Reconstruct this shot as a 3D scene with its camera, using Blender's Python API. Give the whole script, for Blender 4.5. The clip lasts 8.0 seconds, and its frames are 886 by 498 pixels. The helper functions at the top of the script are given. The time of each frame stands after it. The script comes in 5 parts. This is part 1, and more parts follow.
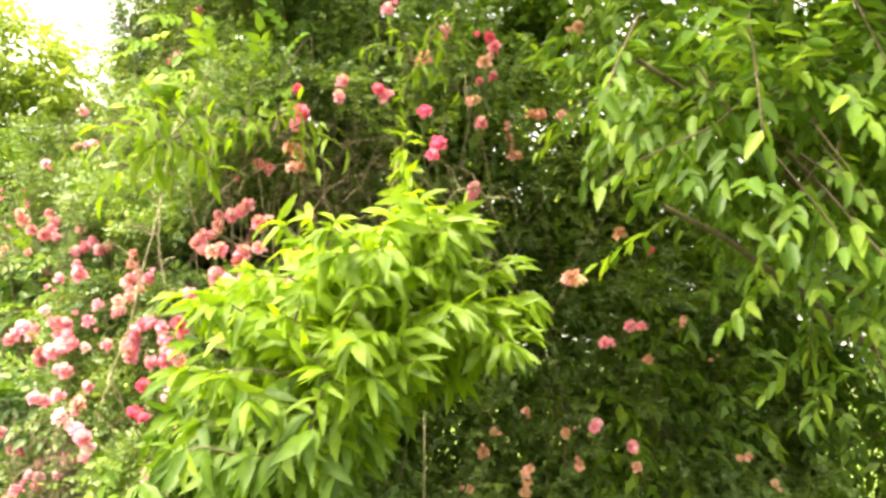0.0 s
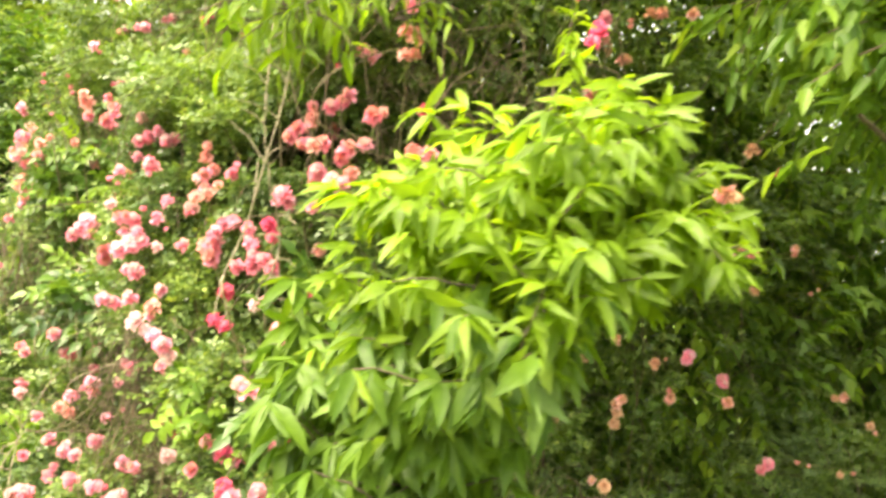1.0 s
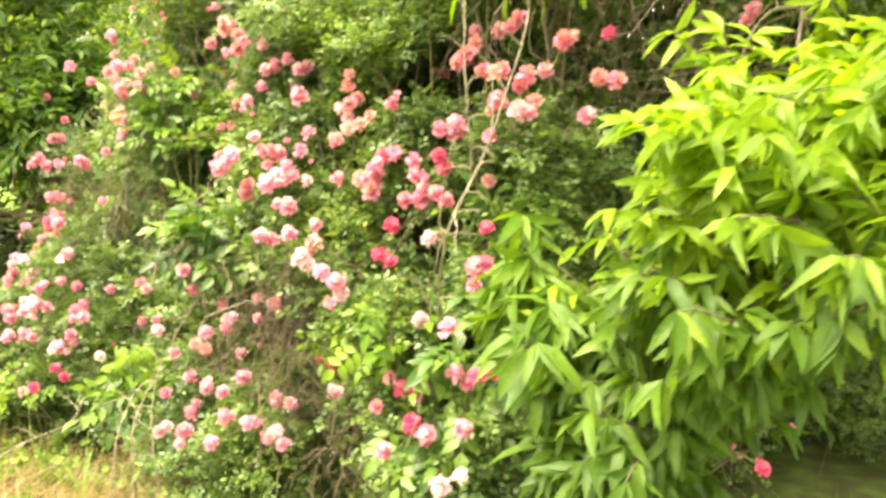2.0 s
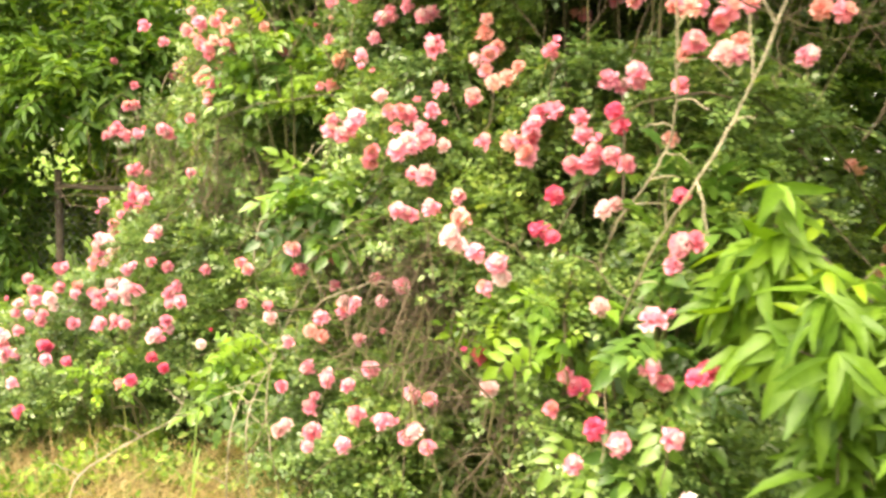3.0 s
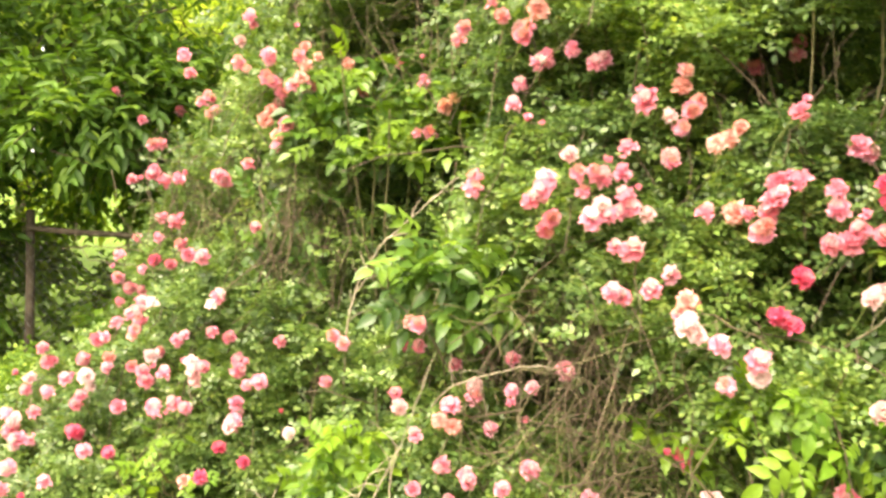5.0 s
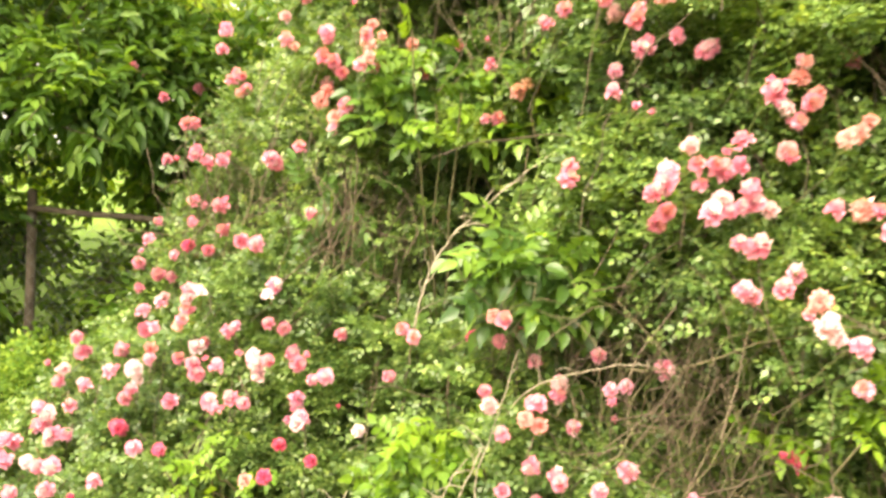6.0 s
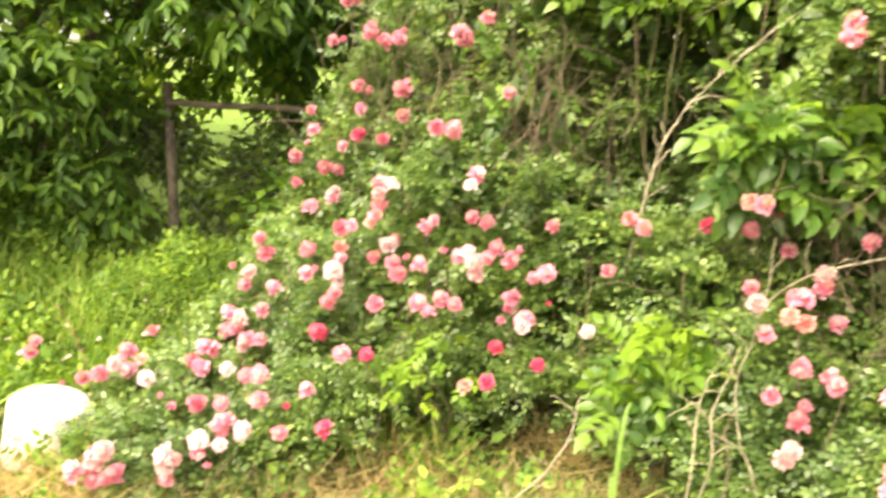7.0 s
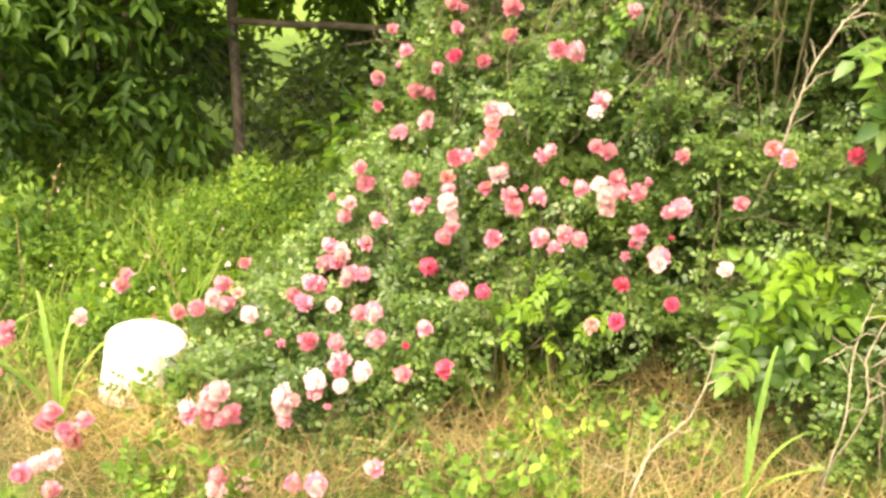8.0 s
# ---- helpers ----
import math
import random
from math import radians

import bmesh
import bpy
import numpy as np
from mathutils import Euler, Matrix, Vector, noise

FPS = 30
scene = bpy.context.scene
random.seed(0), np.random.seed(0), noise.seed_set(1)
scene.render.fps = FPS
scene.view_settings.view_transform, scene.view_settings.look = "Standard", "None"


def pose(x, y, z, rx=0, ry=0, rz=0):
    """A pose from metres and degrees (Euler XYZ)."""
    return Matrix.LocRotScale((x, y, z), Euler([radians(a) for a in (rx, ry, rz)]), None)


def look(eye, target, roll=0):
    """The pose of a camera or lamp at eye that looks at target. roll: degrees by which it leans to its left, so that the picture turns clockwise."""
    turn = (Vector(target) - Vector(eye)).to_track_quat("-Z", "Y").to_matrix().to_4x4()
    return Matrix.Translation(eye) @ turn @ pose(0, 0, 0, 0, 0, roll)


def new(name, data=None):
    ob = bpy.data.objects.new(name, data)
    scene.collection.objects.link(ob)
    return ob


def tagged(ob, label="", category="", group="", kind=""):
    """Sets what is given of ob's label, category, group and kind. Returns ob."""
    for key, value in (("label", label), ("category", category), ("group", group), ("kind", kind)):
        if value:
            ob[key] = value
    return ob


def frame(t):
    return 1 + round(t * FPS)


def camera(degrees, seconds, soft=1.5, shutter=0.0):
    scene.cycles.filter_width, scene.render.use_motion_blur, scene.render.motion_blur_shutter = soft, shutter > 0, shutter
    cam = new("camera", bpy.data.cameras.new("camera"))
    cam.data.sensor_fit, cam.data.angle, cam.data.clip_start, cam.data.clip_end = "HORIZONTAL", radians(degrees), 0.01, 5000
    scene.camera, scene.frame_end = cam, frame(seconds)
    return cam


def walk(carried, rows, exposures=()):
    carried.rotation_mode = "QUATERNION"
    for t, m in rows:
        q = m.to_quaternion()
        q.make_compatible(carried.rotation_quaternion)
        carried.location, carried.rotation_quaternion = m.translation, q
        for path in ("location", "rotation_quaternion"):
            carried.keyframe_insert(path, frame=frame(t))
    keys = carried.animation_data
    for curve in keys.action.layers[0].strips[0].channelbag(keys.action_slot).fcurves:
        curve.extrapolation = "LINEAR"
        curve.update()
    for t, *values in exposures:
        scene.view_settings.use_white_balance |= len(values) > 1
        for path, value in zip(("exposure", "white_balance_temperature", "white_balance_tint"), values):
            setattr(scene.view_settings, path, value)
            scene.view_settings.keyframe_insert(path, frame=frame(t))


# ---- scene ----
cam = camera(55.09, 8.0, soft=2.8, shutter=0.36)
PATH = [
    (0, (-0.030, 0.189, 1.696), (-0.066, 2.175, 1.930), 1.92),
    (0.5, (-0.243, 0.298, 1.667), (-0.255, 2.288, 1.869), 3.22),
    (1, (-0.468, 0.523, 1.654), (-0.483, 2.523, 1.704), 4.72),
    (1.5, (-0.829, 0.567, 1.651), (-0.811, 2.566, 1.593), 4.02),
    (2, (-1.079, 0.599, 1.641), (-1.068, 2.595, 1.508), 3.67),
    (2.2, (-1.153, 0.672, 1.631), (-1.179, 2.664, 1.452), 3.75),
    (3.3, (-1.640, 1.081, 1.675), (-1.696, 3.065, 1.431), 1.36),
    (3.5, (-1.753, 1.092, 1.698), (-1.755, 3.077, 1.451), 1.92),
    (4, (-1.946, 1.155, 1.691), (-1.884, 3.140, 1.453), 3.05),
    (4.5, (-2.113, 1.361, 1.695), (-1.993, 3.349, 1.517), 3.40),
    (4.7, (-2.209, 1.424, 1.706), (-2.063, 3.412, 1.546), 3.01),
    (5.8, (-2.717, 1.575, 1.707), (-2.431, 3.549, 1.557), 4.74),
    (6, (-2.784, 1.650, 1.685), (-2.480, 3.618, 1.504), 4.47),
    (6.5, (-2.976, 1.887, 1.662), (-2.721, 3.847, 1.353), 2.94),
    (7, (-3.239, 2.004, 1.631), (-3.085, 3.944, 1.170), 1.81),
    (7.5, (-3.497, 2.073, 1.666), (-3.381, 3.986, 1.094), 2.13),
    (8, (-3.557, 2.181, 1.628), (-3.438, 4.070, 0.981), 1.56),
]
walk(cam, [(t, look(eye, target, roll)) for t, eye, target, roll in PATH], exposures=[(0.0, 2.5, 7800, 12), (1.0, 2.42, 7800, 12), (2.0, 2.46, 7800, 12), (3.5, 2.25, 7800, 12), (4.5, 2.32, 7800, 12), (6.5, 2.27, 7800, 12), (8.0, 1.98, 7800, 12)])

# ---- world, sun, exposure ----
SUN_TURN, SUN_HEIGHT = 230.0, 58.0      # degrees: where the light comes from, clockwise from +y, and its height
world = bpy.data.worlds.new("world")
scene.world = world
world.use_nodes = True
wn = world.node_tree.nodes
sky = wn.new("ShaderNodeTexSky")
sky.sky_type = "NISHITA"
sky.sun_disc = False
sky.sun_elevation = radians(SUN_HEIGHT)
sky.sun_rotation = radians(SUN_TURN)
sky.air_density, sky.dust_density, sky.ozone_density = 1.0, 6.0, 0.6
cloud = wn.new("ShaderNodeMix")             # thin white cloud over the whole sky
cloud.data_type = "RGBA"
cloud.inputs[0].default_value = 0.6
cloud.inputs[7].default_value = (5.2, 5.2, 5.0, 1)
world.node_tree.links.new(sky.outputs[0], cloud.inputs[6])
world.node_tree.links.new(cloud.outputs[2], wn["Background"].inputs[0])
wn["Background"].inputs[1].default_value = 0.18

sun = new("sun", bpy.data.lights.new("sun", "SUN"))
sun.data.energy, sun.data.angle, sun.data.color = 2.05, radians(40), (1.0, 0.96, 0.88)
a, h = radians(SUN_TURN), radians(SUN_HEIGHT)
sun.matrix_world = look((math.sin(a) * math.cos(h) * 30, math.cos(a) * math.cos(h) * 30, math.sin(h) * 30), (0, 0, 0))

rng = np.random.default_rng(11)


# ---- materials ----
def graph(name):
    m = bpy.data.materials.new(name)
    m.use_nodes = True
    nt = m.node_tree
    return m, nt, nt.nodes["Principled BSDF"]


def ramp(nt, fac, stops):
    r = nt.nodes.new("ShaderNodeValToRGB")
    while len(r.color_ramp.elements) < len(stops):
        r.color_ramp.elements.new(0.5)
    for e, (p, c) in zip(r.color_ramp.elements, stops):
        e.position, e.color = p, (*c, 1)
    nt.links.new(fac, r.inputs[0])
    return r.outputs[0]


def noise_of(nt, scale, detail=3.0, kind="Object"):
    co = nt.nodes.new("ShaderNodeTexCoord")
    n = nt.nodes.new("ShaderNodeTexNoise")
    n.inputs["Scale"].default_value, n.inputs["Detail"].default_value = scale, detail
    nt.links.new(co.outputs[kind], n.inputs["Vector"])
    return n.outputs["Fac"]


def mixed(nt, a, b, fac, blend="MIX"):
    m = nt.nodes.new("ShaderNodeMix")
    m.data_type, m.blend_type = "RGBA", blend
    for sock, v in ((m.inputs[6], a), (m.inputs[7], b)):
        if isinstance(v, tuple):
            sock.default_value = (*v, 1)
        else:
            nt.links.new(v, sock)
    if isinstance(fac, float):
        m.inputs[0].default_value = fac
    else:
        nt.links.new(fac, m.inputs[0])
    return m.outputs[2]


def bumped(nt, bsdf, fac, strength, dist=0.01):
    b = nt.nodes.new("ShaderNodeBump")
    b.inputs["Strength"].default_value, b.inputs["Distance"].default_value = strength, dist
    nt.links.new(fac, b.inputs["Height"])
    nt.links.new(b.outputs[0], bsdf.inputs["Normal"])


def leafy(name, stops, rough=0.45, through_light=0.35, by_object=False, patch=1.3, gloss=0.32):
    """Leaf: colour differs from leaf to leaf and from patch to patch, light shines through."""
    m, nt, p = graph(name)
    if by_object:
        info = nt.nodes.new("ShaderNodeObjectInfo").outputs["Random"]
    else:
        info = nt.nodes.new("ShaderNodeNewGeometry").outputs["Random Per Island"]
    col = ramp(nt, info, stops)
    wide = ramp(nt, noise_of(nt, patch, 2.0), [(0.3, (0.6, 0.66, 0.66)), (0.7, (1.28, 1.22, 0.95))])
    col = mixed(nt, col, wide, 1.0, "MULTIPLY")
    fine = ramp(nt, noise_of(nt, 60.0, 2.0), [(0.3, (0.85, 0.86, 0.85)), (0.7, (1.1, 1.1, 1.08))])
    col = mixed(nt, col, fine, 1.0, "MULTIPLY")
    nt.links.new(col, p.inputs["Base Color"])
    p.inputs["Roughness"].default_value = rough
    p.inputs["Specular IOR Level"].default_value = gloss
    bumped(nt, p, noise_of(nt, 90.0, 2.0), 0.25, 0.004)
    tr = nt.nodes.new("ShaderNodeBsdfTranslucent")
    warm = mixed(nt, col, (1.25, 1.2, 0.55), 1.0, "MULTIPLY")
    nt.links.new(warm, tr.inputs[0])
    mx = nt.nodes.new("ShaderNodeMixShader")
    mx.inputs[0].default_value = through_light
    nt.links.new(p.outputs[0], mx.inputs[1])
    nt.links.new(tr.outputs[0], mx.inputs[2])
    nt.links.new(mx.outputs[0], nt.nodes["Material Output"].inputs[0])
    return m


def rough_stuff(name, stops, scale, rough=0.85, bump=0.5, per_piece=None, second=None):
    """Bark, wood, soil, straw: two scales of noise in colour, and relief."""
    m, nt, p = graph(name)
    col = ramp(nt, noise_of(nt, scale, 5.0), stops)
    big = ramp(nt, noise_of(nt, scale * (second or 0.12), 3.0), [(0.3, (0.7, 0.7, 0.68)), (0.7, (1.15, 1.12, 1.08))])
    col = mixed(nt, col, big, 1.0, "MULTIPLY")
    if per_piece:
        isl = nt.nodes.new("ShaderNodeNewGeometry").outputs["Random Per Island"]
        col = mixed(nt, col, ramp(nt, isl, per_piece), 0.6)
    nt.links.new(col, p.inputs["Base Color"])
    p.inputs["Roughness"].default_value = rough
    bumped(nt, p, noise_of(nt, scale * 2, 4.0), bump, 0.01)
    return m


ROSE_LEAF = leafy("rose_leaf_green", [(0.0, (0.068, 0.135, 0.036)), (0.5, (0.132, 0.225, 0.059)), (0.9, (0.208, 0.31, 0.095)), (1.0, (0.31, 0.41, 0.125))], 0.36, 0.36, patch=2.2, gloss=0.5)
VINE_LEAF = leafy("vine_leaf_green", [(0.0, (0.052, 0.12, 0.024)), (0.6, (0.11, 0.215, 0.038)), (1.0, (0.21, 0.34, 0.052))], 0.38, 0.3, by_object=True, gloss=0.45)
LIME_LEAF = leafy("young_leaf_lime", [(0.0, (0.13, 0.27, 0.03)), (1.0, (0.3, 0.46, 0.05))], 0.42, 0.4, by_object=True)
LIME = [(0.0, (0.19, 0.325, 0.025)), (0.6, (0.23, 0.38, 0.03)), (1.0, (0.28, 0.43, 0.045))]
SAPLING_LEAF = leafy("sapling_leaf_lime", LIME, 0.4, 0.58, by_object=True, gloss=0.42)
SAPLING_DARK = leafy("sapling_leaf_dark", [(0.0, (0.07, 0.155, 0.018)), (1.0, (0.14, 0.255, 0.03))], 0.4, 0.42, by_object=True)
SAPLING_INNER_DARK = leafy("sapling_leaf_dark_inner", [(0.0, (0.07, 0.155, 0.018)), (1.0, (0.14, 0.255, 0.03))], 0.45, 0.45)
SAPLING_REST = leafy("sapling_leaf_inner", LIME, 0.4, 0.58, gloss=0.42)
TREE_LEAF = leafy("tree_leaf_green", [(0.0, (0.085, 0.18, 0.03)), (0.6, (0.15, 0.285, 0.04)), (1.0, (0.27, 0.41, 0.06))], 0.42, 0.5)
FRONT_LEAF = leafy("tree_leaf_outer", [(0.0, (0.085, 0.18, 0.03)), (0.6, (0.15, 0.285, 0.04)), (1.0, (0.27, 0.41, 0.06))], 0.42, 0.5, by_object=True)
# Fence tree: the deep shade it hangs in is put into this darker green.
PAINTED_SHADE_LEAF = leafy("leaf_green_painted_shade", [(0.0, (0.052, 0.115, 0.024)), (0.6, (0.097, 0.2, 0.033)), (1.0, (0.175, 0.29, 0.046))], 0.5, 0.4)
# Far trees: their sunlit look is put into a lighter, more translucent green.
FAR_SUNLIT_LEAF = leafy("far_leaf_painted_sun", [(0.0, (0.22, 0.34, 0.05)), (1.0, (0.42, 0.53, 0.12))], 0.5, 0.6, patch=0.4)
WEED_LEAF = leafy("weed_leaf_green", [(0.0, (0.07, 0.15, 0.026)), (0.6, (0.155, 0.285, 0.043)), (1.0, (0.29, 0.41, 0.075))], 0.6, 0.4, patch=2.4)
GRASS = leafy("grass_blade_green", [(0.0, (0.13, 0.22, 0.04)), (0.7, (0.2, 0.32, 0.06)), (1.0, (0.36, 0.38, 0.14))], 0.5, 0.3)
BROAD_GRASS = leafy("broad_grass_green", [(0.0, (0.2, 0.36, 0.07)), (1.0, (0.34, 0.5, 0.14))], 0.45, 0.4)
STRAW = leafy("straw_tan", [(0.0, (0.27, 0.18, 0.085)), (0.5, (0.44, 0.32, 0.16)), (1.0, (0.6, 0.48, 0.27))], 0.7, 0.15)
BARK = rough_stuff("bark_grey_brown", [(0.3, (0.07, 0.05, 0.035)), (0.7, (0.2, 0.155, 0.115))], 30)
CANE = rough_stuff("cane_tan", [(0.3, (0.09, 0.085, 0.035)), (0.7, (0.19, 0.16, 0.08))], 25)
TWIG = rough_stuff("twig_brown", [(0.3, (0.055, 0.038, 0.022)), (0.7, (0.14, 0.1, 0.06))], 20, per_piece=[(0.0, (0.045, 0.03, 0.018)), (0.7, (0.115, 0.085, 0.05)), (1.0, (0.22, 0.17, 0.105))])
GREEN_STEM = rough_stuff("stem_green", [(0.3, (0.1, 0.15, 0.03)), (0.7, (0.2, 0.25, 0.07))], 30)
PALE_CANE = rough_stuff("cane_pale_grey", [(0.3, (0.2, 0.17, 0.115)), (0.7, (0.4, 0.35, 0.25))], 30)
POST_WOOD = rough_stuff("weathered_post_wood", [(0.3, (0.055, 0.04, 0.027)), (0.7, (0.13, 0.1, 0.07))], 14, 0.9, 0.8)
STALK = rough_stuff("dry_stalk_brown", [(0.3, (0.2, 0.13, 0.06)), (0.7, (0.36, 0.26, 0.13))], 40)
WIRE = rough_stuff("galvanised_wire", [(0.3, (0.2, 0.2, 0.19)), (0.7, (0.36, 0.36, 0.34))], 40, 0.5, 0.1)
SOIL = rough_stuff("grassy_soil", [(0.25, (0.07, 0.055, 0.03)), (0.45, (0.075, 0.095, 0.03)), (0.7, (0.11, 0.17, 0.035))], 7.0, 0.95, 0.8, second=0.06)
SOIL.node_tree.nodes["Principled BSDF"].inputs["Specular IOR Level"].default_value = 0.1
# Lawn green, darkened: the shade of the trees is put into it.
LAWN = rough_stuff("mown_lawn_painted_shade", [(0.3, (0.09, 0.16, 0.025)), (0.7, (0.16, 0.25, 0.04))], 9.0, 0.95, 0.8, second=0.05)
LAWN.node_tree.nodes["Principled BSDF"].inputs["Specular IOR Level"].default_value = 0.1
PLASTIC = rough_stuff("white_plastic", [(0.3, (0.74, 0.74, 0.71)), (0.7, (0.82, 0.82, 0.8))], 9.0, 0.4, 0.05)


def petal(name, inner, outer):
    """Rose petal: deeper colour at the rim's back and towards the base, soft and faintly see-through."""
    m, nt, p = graph(name)
    isl = nt.nodes.new("ShaderNodeNewGeometry").outputs["Random Per Island"]
    col = ramp(nt, isl, [(0.0, tuple(0.75 * x + 0.25 * y for x, y in zip(inner, outer))), (1.0, tuple(0.2 * x + 0.8 * y for x, y in zip(inner, outer)))])
    tint = nt.nodes.new("ShaderNodeObjectInfo").outputs["Random"]
    col = mixed(nt, col, ramp(nt, tint, [(0.0, (0.92, 0.78, 0.76)), (1.0, (1.05, 1.16, 1.14))]), 1.0, "MULTIPLY")
    col = mixed(nt, col, ramp(nt, noise_of(nt, 70.0, 3.0), [(0.3, (0.86, 0.8, 0.78)), (0.7, (1.08, 1.1, 1.1))]), 1.0, "MULTIPLY")
    nt.links.new(col, p.inputs["Base Color"])
    p.inputs["Roughness"].default_value = 0.6
    tr = nt.nodes.new("ShaderNodeBsdfTranslucent")
    nt.links.new(col, tr.inputs[0])
    mx = nt.nodes.new("ShaderNodeMixShader")
    mx.inputs[0].default_value = 0.5
    nt.links.new(p.outputs[0], mx.inputs[1])
    nt.links.new(tr.outputs[0], mx.inputs[2])
    nt.links.new(mx.outputs[0], nt.nodes["Material Output"].inputs[0])
    return m


PINK = petal("petal_pink", (0.93, 0.29, 0.44), (0.96, 0.54, 0.655))
PALE = petal("petal_pale_pink", (0.96, 0.6, 0.66), (0.97, 0.8, 0.81))
WHITE = petal("petal_blush_white", (0.96, 0.76, 0.77), (0.97, 0.88, 0.86))
DEEP = petal("petal_deep_pink", (0.85, 0.09, 0.23), (0.93, 0.27, 0.43))
FADED = petal("petal_faded_salmon", (0.86, 0.38, 0.34), (0.95, 0.62, 0.56))

TAN = petal("petal_withered_tan", (0.62, 0.36, 0.22), (0.86, 0.58, 0.4))


# ---- tools ----
def mesh_of(name, verts, faces, material, smooth=True):
    """One mesh from arrays of vertices and equal-sided faces."""
    me = bpy.data.meshes.new(name)
    verts, faces = np.asarray(verts, np.float32), np.asarray(faces, np.int32)
    k = faces.shape[1]
    me.vertices.add(len(verts))
    me.vertices.foreach_set("co", verts.ravel())
    me.loops.add(faces.size)
    me.loops.foreach_set("vertex_index", faces.ravel())
    me.polygons.add(len(faces))
    me.polygons.foreach_set("loop_start", np.arange(0, faces.size, k, dtype=np.int32))
    me.polygons.foreach_set("use_smooth", np.full(len(faces), smooth))
    me.materials.append(material)
    me.update(calc_edges=True)
    return me


def thing(name, place, label, category, group="", kind=""):
    ob = new(name)
    ob.location = place
    ob.empty_display_size = 0.1
    return tagged(ob, label, category, group, kind)


def part(name, me, parent, label="", kind="", at=None):
    """A mesh in world places, hung under its thing."""
    ob = new(name, me)
    ob.parent = parent
    m = at if at is not None else Matrix()
    base = Matrix.Translation(parent.location) if parent.parent is None else Matrix.Translation(parent.parent.location) @ parent.matrix_basis
    ob.matrix_basis = base.inverted() @ m
    return tagged(ob, label, kind=kind)


def unit(v):
    return v / np.maximum(np.linalg.norm(v, axis=-1, keepdims=True), 1e-9)


def scattered(name, template, where, along, normal, size, material, smooth=True):
    """Copies of a leaf (its stalk at 0, its length along y, its face to z) in one mesh."""
    tv, tf = template
    y = unit(along)
    x = unit(np.cross(y, normal))
    z = np.cross(x, y)
    size = np.asarray(size)[:, None, None]
    v = (tv[None, :, 0, None] * x[:, None] + tv[None, :, 1, None] * y[:, None] + tv[None, :, 2, None] * z[:, None]) * size + where[:, None]
    f = tf[None] + (np.arange(len(where)) * len(tv))[:, None, None]
    return mesh_of(name, v.reshape(-1, 3), f.reshape(-1, tf.shape[1]), material, smooth)


def leaf_pose(place, along, normal, size):
    y = Vector(unit(np.asarray(along)))
    x = y.cross(Vector(normal)).normalized()
    return Matrix.Translation(place) @ Matrix((x, y, x.cross(y))).transposed().to_4x4() @ Matrix.Scale(size, 4)


def blade(stations, half_widths, drop, fold):
    """A leaf of length 1, bent down by drop and folded up along its middle."""
    v, f = [], []
    for i, (s, w) in enumerate(zip(stations, half_widths)):
        z = -drop * s * s
        v += [(-w, s, z + fold * w), (0, s, z), (w, s, z + fold * w)]
        if i:
            b = 3 * i
            f += [(b - 3, b - 2, b + 1, b), (b - 2, b - 1, b + 2, b + 1)]
    return np.array(v), np.array(f)


def many(parts):
    """Several pieces of a template in one: (template, Matrix) pairs."""
    vs, fs, n = [], [], 0
    for (v, f), m in parts:
        vs.append(np.array([m @ Vector(p) for p in v]))
        fs.append(f + n)
        n += len(v)
    return np.concatenate(vs), np.concatenate(fs)


def pinnate(pairs, length, leaflet, size, spread=60):
    """A compound leaf: pairs of leaflets along a stalk and one at its tip."""
    out = [(leaflet, Matrix.Translation((0, length * 0.9, 0)) @ Matrix.Scale(size * 1.1, 4))]
    for i in range(pairs):
        s = length * (0.3 + 0.6 * i / pairs)
        for side in (-1, 1):
            out.append((leaflet, Matrix.Translation((0, s, 0)) @ pose(0, 0, 0, 0, side * 12, -side * spread) @ Matrix.Scale(size * (0.85 + 0.15 * i / pairs), 4)))
    return many(out)


LEAFLET = (np.array([(0, 0, 0), (0.3, 0.25, 0.09), (0.27, 0.72, 0.06), (0, 1, -0.1), (-0.27, 0.72, 0.06), (-0.3, 0.25, 0.09)]), np.array([(0, 1, 2, 3), (0, 3, 4, 5)]))
NARROW = (np.array([(0, 0, 0), (0.2, 0.28, 0.06), (0.16, 0.68, -0.04), (0, 1, -0.25), (-0.16, 0.68, -0.04), (-0.2, 0.28, 0.06)]), np.array([(0, 1, 2, 3), (0, 3, 4, 5)]))
DIAMOND = (np.array([(0, 0, 0), (0.31, 0.46, 0.1), (0, 1, -0.08), (-0.31, 0.46, 0.1)]), np.array([(0, 1, 2, 3)]))
SLIM = (np.array([(0, 0, 0), (0.2, 0.42, 0.06), (0, 1, -0.22), (-0.2, 0.42, 0.06)]), np.array([(0, 1, 2, 3)]))
OVAL = blade((0.0, 0.28, 0.62, 1.0), (0.03, 0.27, 0.22, 0.01), 0.28, 0.35)
LANCE = blade((0.0, 0.2, 0.5, 0.8, 1.0), (0.02, 0.1, 0.125, 0.075, 0.005), 0.55, 0.45)
LANCE_BENT = blade((0.0, 0.18, 0.42, 0.7, 1.0), (0.02, 0.1, 0.13, 0.08, 0.005), 0.85, 0.5)
LANCE_FLAT = blade((0.0, 0.2, 0.5, 0.8, 1.0), (0.02, 0.14, 0.185, 0.1, 0.008), 0.35, 0.2)
LANCE_WIDE = blade((0.0, 0.2, 0.45, 0.75, 1.0), (0.02, 0.14, 0.2, 0.125, 0.01), 0.5, 0.35)
LEAN_LEAF = blade((0.0, 0.35, 0.75, 1.0), (0.02, 0.145, 0.11, 0.006), 0.6, 0.35)
